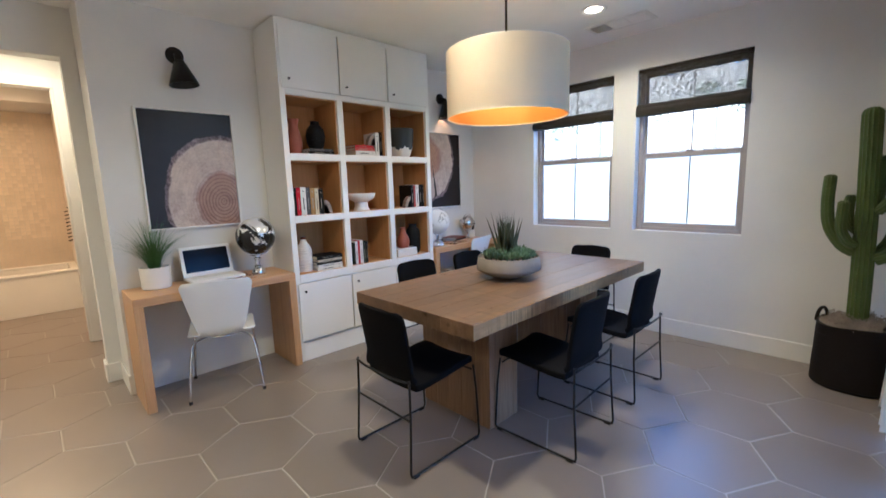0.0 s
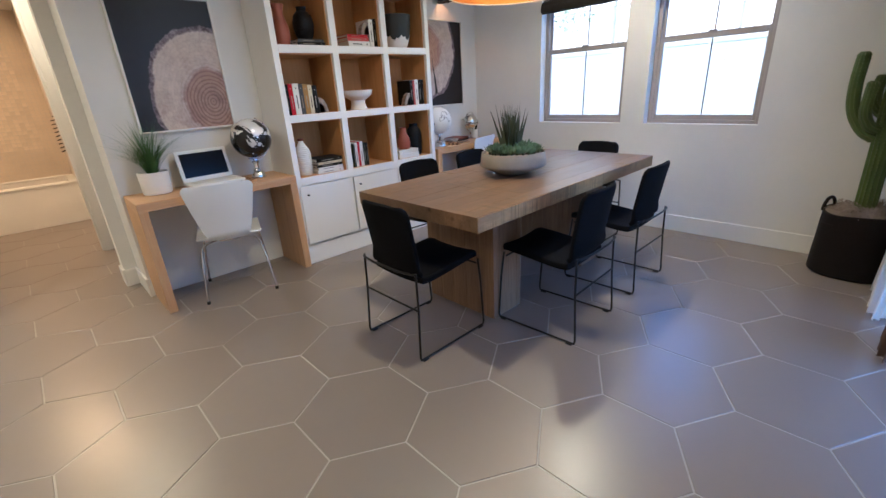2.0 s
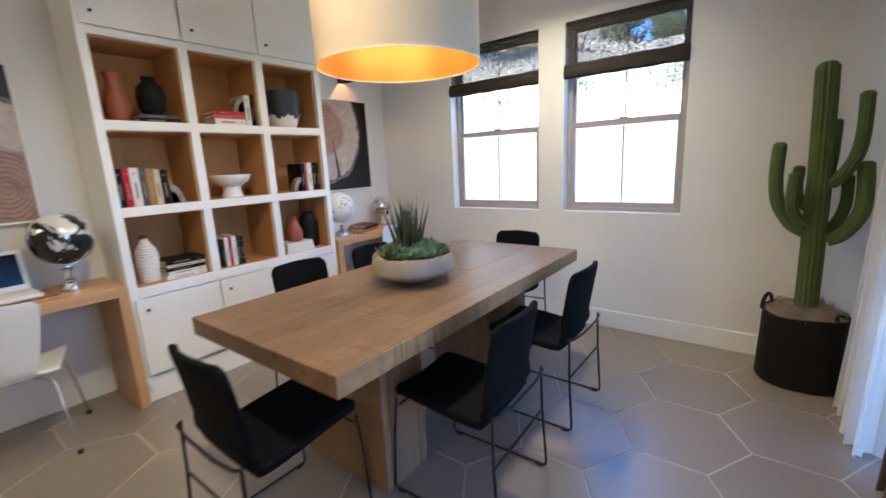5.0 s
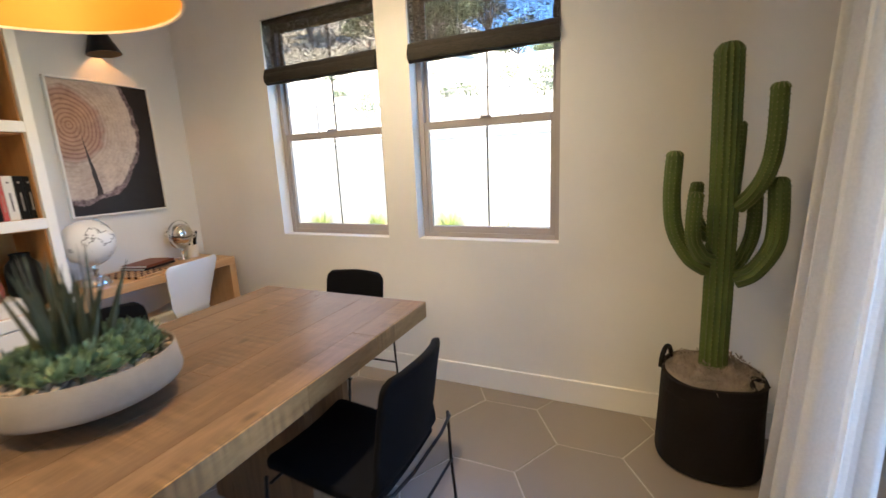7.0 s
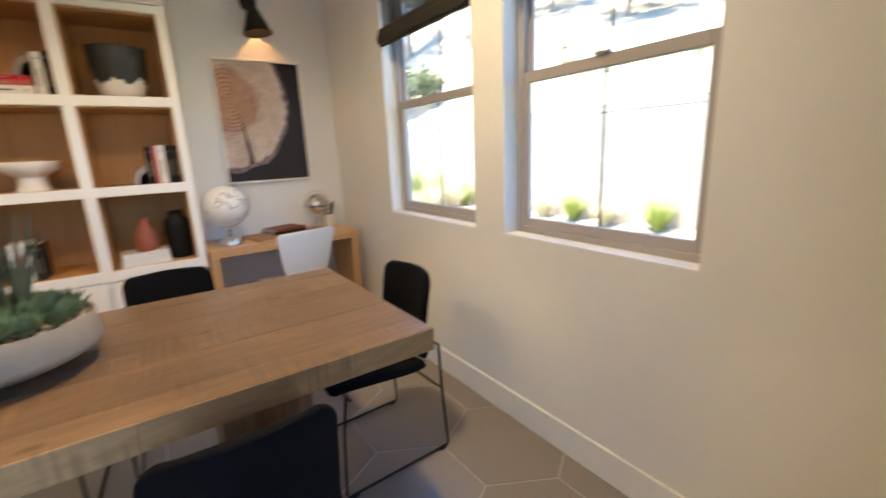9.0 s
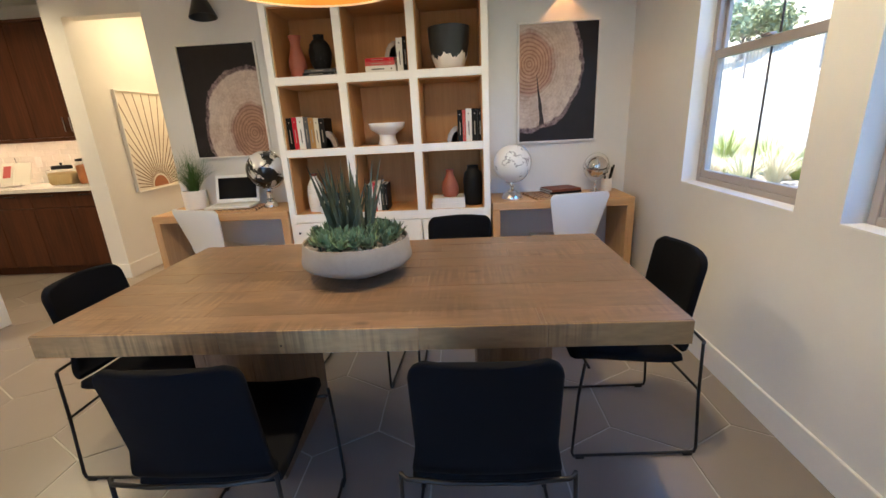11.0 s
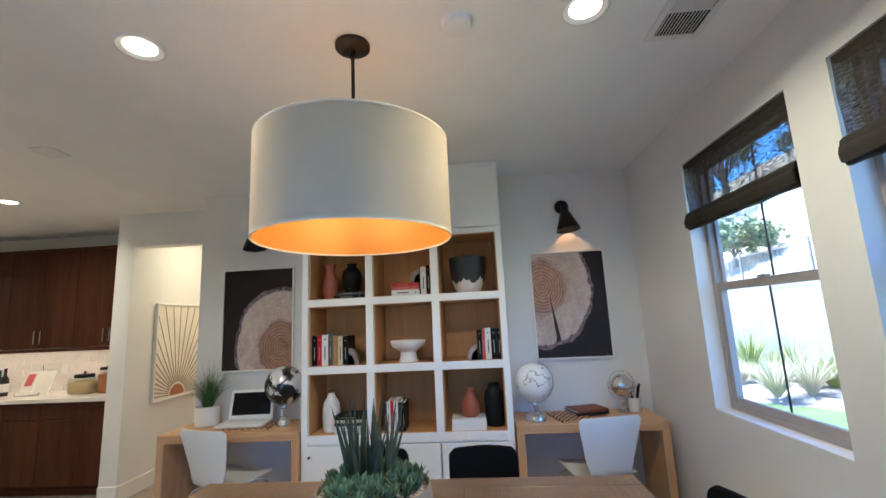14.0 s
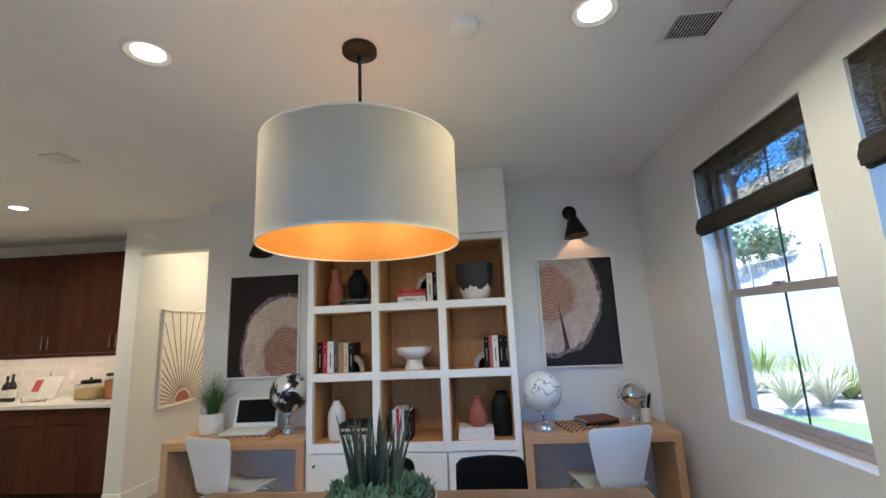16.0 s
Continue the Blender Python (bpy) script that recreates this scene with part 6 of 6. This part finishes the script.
# ---- outside ----
LAWN = surface("lawn", (0.1, 0.155, 0.045), 0.9, var=0.2, big=3, fine=60, relief=0.6, relief_scale=80)
GRAVEL = surface("pale_gravel", (0.3, 0.262, 0.205), 0.95, var=0.25, big=2, fine=40, relief=0.8, relief_scale=60)
STUCCO = surface("white_stucco", (0.36, 0.325, 0.275), 0.9, var=0.06, relief=0.5, relief_scale=60)
HILL = surface("dry_hillside", (0.3, 0.262, 0.185), 0.95, var=0.25, big=0.35, fine=5, relief=0.6, relief_scale=8)
SHRUB = surface("shrub_leaf", (0.17, 0.2, 0.1), 0.8, var=0.3, big=4, spread=0.25)
STRAP = surface("strap_leaf", (0.27, 0.31, 0.07), 0.6, var=0.3, big=6)
PALE = surface("pale_agave", (0.5, 0.45, 0.32), 0.6, var=0.25, big=6)
structure("ground", boxes((EAST + T, 600, -400, 400, -0.6, -0.16), (-400, EAST + T, -400, SOUTH - T, -0.6, -0.16), (-400, WEST - T, SOUTH - T, 400, -0.6, -0.16), (WEST - T, EAST + T, 8.52, 400, -0.6, -0.16)), GRAVEL, "pale ground round the house")
# Unseen pale slab, added to bounce warm sunlight up onto the ceiling.
structure("patio_bounce_slab", boxes((1.5, 8.2, -6.0, SOUTH - T - 0.001, -0.2, -0.06), bev=0.004), surface("bounce_slab_concrete", (0.5, 0.455, 0.39), 0.85, var=0.08, fine=30, relief=0.3, relief_scale=80), "unseen pale slab added to bounce sunlight through glazed door")
bm = boxes((8.3, 10.35, -30, 60, -0.2, -0.150), (10.35, 11.7, -30, 8.1, -0.2, -0.150))
structure("lawn_strip", bm, LAWN, "strip of green lawn along planting bed")
bm = bmesh.new()
xs, ys = [10.2, 10.4, 10.8, 11.4, 12.0], [k * 0.8 - 12 for k in range(60)]
step = lambda y: min(1.0, max(0.0, (8.6 - y) / 1.0))
g = [[bm.verts.new((x + (0.25 * math.sin(y * 0.5) + 1.1 * step(y)) * (12 - x) / 2, y, -0.165 + 0.16 * min(1, (x - 10.15) / 1.2) + 0.03 * noise.noise((x, y, 0)))) for y in ys] for x in xs]
for a, b in zip(g, g[1:]):
    for k in range(len(ys) - 1):
        bm.faces.new((a[k], b[k], b[k + 1], a[k + 1]))
structure("planting_bed", bm, GRAVEL, "pale gravel planting bed along wall")
structure("garden_wall", boxes((12.0, 12.25, -14, 38, -0.2, 1.86), (11.995, 12.255, -14, 38, 1.86, 1.93)), STUCCO, "white stucco retaining wall")


def hill_z(x, y):
    return 1.89 + (9.8 + 14 * min(1.0, max(0.0, (y - 8) / 18))) * (1 - math.exp(-(x - 12.25) / 29))


def hill():
    bm = bmesh.new()
    nx, ny = 40, 60
    rows = []
    for i in range(nx):
        u = i / (nx - 1)
        x = 12.25 + 130 * u ** 1.5
        rows.append([bm.verts.new((x, -60 + 200 * j / (ny - 1), hill_z(x, -60 + 200 * j / (ny - 1)) + (0.8 + 5 * u) * noise.noise((x * 0.05, j * 0.25, 1)) * min(1, (x - 12.25) / 4))) for j in range(ny)])
    for a, b in zip(rows, rows[1:]):
        for j in range(ny - 1):
            bm.faces.new((a[j], b[j], b[j + 1], a[j + 1]))
    structure("hillside", bm, HILL, "dry pale hillside behind the wall").data.shade_smooth()


hill()


FENCE = surface("fence_paint", (0.28, 0.24, 0.19), 0.7)


def fence():
    o = thing("iron_fence", pose(12.6, 0, 1.8), "dark iron picket fence above the retaining wall", "fence")
    part("top_rail", boxes((-0.02, 0.02, -2, 22, 1.0, 1.025)), FENCE, o)
    part("bottom_rail", boxes((-0.02, 0.02, -2, 22, 0.2, 0.22)), FENCE, o)
    pm = mesh_of("post", boxes((-0.022, 0.022, -0.022, 0.022, -0.15, 1.12)), FENCE)
    for k in range(11):
        p = new("post", pm)
        p.parent = o
        p.location = (0, -2 + 2.4 * k, 0)
    km = mesh_of("picket", boxes((-0.005, 0.005, -0.005, 0.005, 0.05, 1.03)), FENCE)
    for k in range(170):
        p = new("picket", km)
        p.parent = o
        p.location = (0, -1.9 + 0.14 * k, 0)


fence()


def strap_clump(x, y, z, r, n, mat, name, label, seed):
    random.seed(seed)
    o = thing(name, pose(x, y, z), label, "plant", "garden grasses by the wall")
    bm = bmesh.new()
    for k in range(n):
        a, out = random.uniform(0, 6.283), random.uniform(0.25, 1.0)
        L = 1.3 * r * random.uniform(0.75, 1.15)
        d = Vector((math.cos(a), math.sin(a), 0))
        side = Vector((-d.y, d.x, 0)) * random.uniform(0.006, 0.012)
        prev = None
        for i in range(5):
            t = i / 4
            p = d * (0.03 + out * L * t * 0.8) + Vector((0, 0, L * (t * 1.1 - 0.55 * out * t * t)))
            s = side * (1 - t * 0.93)
            cur = (bm.verts.new(p - s), bm.verts.new(p + s))
            if prev:
                bm.faces.new((prev[0], prev[1], cur[1], cur[0]))
            prev = cur
    tagged(part("leaves", bm, mat, o), kind="stuff")


PLANTS = [(11.45, 10.75, 0.95, 0), (10.45, 8.45, 0.6, 1), (11.6, 9.6, 0.75, 0), (11.05, 8.5, 0.65, 1), (11.75, 8.9, 0.6, 0), (11.75, 7.1, 0.5, 0), (11.7, 6.3, 0.4, 1), (11.75, 5.6, 0.5, 0), (11.7, 4.9, 0.4, 1), (11.75, 4.0, 0.5, 0), (11.7, 2.9, 0.45, 1), (11.75, 1.6, 0.5, 0), (11.7, 0.4, 0.4, 1), (11.2, 12.0, 0.7, 0), (10.8, 11.4, 0.5, 1), (11.2, 13.5, 0.7, 0), (10.9, 9.3, 0.42, 1), (10.75, 9.95, 0.4, 1), (11.2, 10.2, 0.42, 0), (10.7, 10.7, 0.4, 1), (11.8, 10.3, 0.5, 0), (11.1, 11.1, 0.4, 1), (11.4, 9.0, 0.4, 1), (11.7, 12.6, 0.5, 0), (11.3, 12.4, 0.45, 1)]
for k, (x, y, r, kindn) in enumerate(PLANTS):
    strap_clump(x, y, -0.06, r, 230, (STRAP, PALE)[kindn], ("strap_leaf_plant", "pale_agave_plant")[kindn], ("green strap-leaved clump in gravel bed", "pale spiky agave clump in gravel bed")[kindn], 30 + k)


def leaf_cloud(bm, c, r, n, size):
    for k in range(n):
        v = Vector((random.gauss(0, 1), random.gauss(0, 1), random.gauss(0, 1))).normalized() * r * random.random() ** 0.35
        v.z *= 0.75
        p = Vector(c) + v
        a, b = Vector((random.uniform(-1, 1), random.uniform(-1, 1), random.uniform(-1, 1))).normalized(), Vector((random.uniform(-1, 1), random.uniform(-1, 1), random.uniform(-1, 1)))
        b = a.cross(b).normalized()
        s = size * random.uniform(0.6, 1.3)
        q = [p - a * s, p + b * s * 0.5, p + a * s, p - b * s * 0.5]
        bm.faces.new([bm.verts.new(w) for w in q])


def tree(x, y, h, spread, seed, name="tree", label="broad grey-green tree on the hillside"):
    random.seed(seed)
    o = thing(name, pose(x, y, hill_z(x, y) - 0.3), label, "tree", "trees on the hillside")
    bm = bmesh.new()
    tube(bm, spline([(0, 0, 0), (0.05 * h, 0.02 * h, h * 0.3), (0.02 * h, 0, h * 0.6)], 4), lambda u: 0.05 * h * (1 - 0.6 * u), 8)
    tops = []
    for k in range(6):
        a = k * 1.05 + random.random()
        e = Vector((math.cos(a) * spread * 0.55, math.sin(a) * spread * 0.55, h * random.uniform(0.6, 0.9)))
        tops.append(e)
        tube(bm, spline([(0.03 * h, 0.01 * h, h * random.uniform(0.3, 0.5)), e * 0.6 + Vector((0, 0, h * 0.2)), e], 3), lambda u: 0.02 * h * (1 - 0.75 * u), 6)
    part("trunk", bm, surface("bark" + str(seed), (0.22, 0.18, 0.14), 0.9), o, smooth=60)
    bm = bmesh.new()
    for e in tops + [Vector((0, 0, h * 0.85))]:
        for q in range(3):
            leaf_cloud(bm, e + Vector((random.uniform(-1, 1), random.uniform(-1, 1), random.uniform(-0.5, 0.5))) * spread * 0.25, spread * random.uniform(0.22, 0.36), 170, 0.06 * spread ** 0.5)
    tagged(part("crown", bm, SHRUB, o), kind="stuff")


for k, (x, y, h, s) in enumerate([(19, 23.5, 5.5, 2.8), (24, 17.0, 4.2, 2.4), (28, 26, 6, 3.2), (30, 13.0, 4.5, 2.6), (26, 21, 5, 3), (33, 15.5, 5.5, 3.2), (23, 12, 3.6, 2.4), (30, 12, 4.6, 2.8), (38, 9, 3.4, 2.8), (21, 19.5, 4.2, 2.6), (42, 17, 7, 4), (44, 7, 3.5, 3), (38, 24, 7, 4), (34, 20, 5.5, 3), (26, 10.5, 3.4, 2.2), (36, 5.5, 3, 2.4), (22, 30, 6, 3.2), (40, 12, 6, 3.4), (31, -1, 4.5, 2.5), (14.2, 15.4, 1.7, 1.9)]):
    tree(x, y, h, s, 60 + k)


def shrub_field():
    random.seed(77)
    for k in range(105):
        x, y = 13.2 + 21 * random.random() ** 1.15, random.uniform(-8, 34)
        r = random.uniform(0.3, 0.75)
        o = thing("shrub", pose(x, y, hill_z(x, y) - 0.1), "low grey-green shrub on the dry slope", "shrub", "shrubs on the hillside")
        bm = bmesh.new()
        for q in range(5):
            leaf_cloud(bm, (random.uniform(-r, r) * 0.6, random.uniform(-r, r) * 0.6, r * random.uniform(0.3, 0.7)), r * 0.5, 50, 0.05)
        tagged(part("foliage", bm, SHRUB, o), kind="stuff")


shrub_field()


# ---- floor tiles ----
def clip_poly(poly, axis, value, keep_less):
    out = []
    for a, b in zip(poly, poly[1:] + poly[:1]):
        ia, ib = (a[axis] <= value) == keep_less, (b[axis] <= value) == keep_less
        if ia:
            out.append(a)
        if ia != ib:
            t = (value - a[axis]) / (b[axis] - a[axis])
            out.append((a[0] + t * (b[0] - a[0]), a[1] + t * (b[1] - a[1])))
    return out


def tile_mesh(poly):
    bm = bmesh.new()
    c = (sum(p[0] for p in poly) / len(poly), sum(p[1] for p in poly) / len(poly))
    inner = [(c[0] + (x - c[0]) * 0.993, c[1] + (y - c[1]) * 0.993) for x, y in poly]
    top = [bm.verts.new((x, y, 0)) for x, y in inner]
    low = [bm.verts.new((x, y, -0.0015)) for x, y in poly]
    base = [bm.verts.new((x, y, -0.008)) for x, y in poly]
    bm.faces.new(top)
    for a, b in ((top, low), (low, base)):
        for i in range(len(poly)):
            j = (i + 1) % len(poly)
            bm.faces.new((b[i], b[j], a[j], a[i]))
    return mesh_of("tile", bm, TILE)


def hex_floor():
    floor = new("floor")
    tagged(floor, "large matte grey-brown hexagon floor tiles with pale grout", kind="structure")
    s, w, g = 0.306, 0.530, 0.0034
    turn = Matrix.Rotation(radians(0.5), 2)
    R = s - g / math.cos(math.pi / 6)
    shape = [(R * math.sin(k * math.pi / 3), R * math.cos(k * math.pi / 3)) for k in range(6)]
    shape = [tuple(turn @ Vector(p)) for p in shape]
    whole = tile_mesh(shape)
    for j in range(-4, 17):
        for i in range(-9, 7):
            off = Vector(((i + 0.5 * (j % 2)) * w, j * 1.5 * s))
            c = Vector((4.181, 1.388)) + turn @ off
            hall = 1.0 < c.x < 3.2 and c.y < 7.8
            if not (-0.7 < c.x < 6.95 and -0.3 < c.y < (7.8 if hall else 5.0)):
                continue
            poly = [(c.x + x, c.y + y) for x, y in shape]
            q = poly
            for axis, val, less in ((0, EAST, True), (1, SOUTH, False)):
                q = clip_poly(q, axis, val, less) if q else q
            if len(q) < 3:
                continue
            if q == poly:
                o = new("tile", whole)
                o.location = (c.x, c.y, 0)
            else:
                area = abs(sum(a[0] * b[1] - b[0] * a[1] for a, b in zip(q, q[1:] + q[:1]))) / 2
                if area < 0.002:
                    continue
                o = new("tile", tile_mesh([(x - c.x, y - c.y) for x, y in q]))
                o.location = (c.x, c.y, 0)
            o.parent = floor
    return floor


hex_floor()
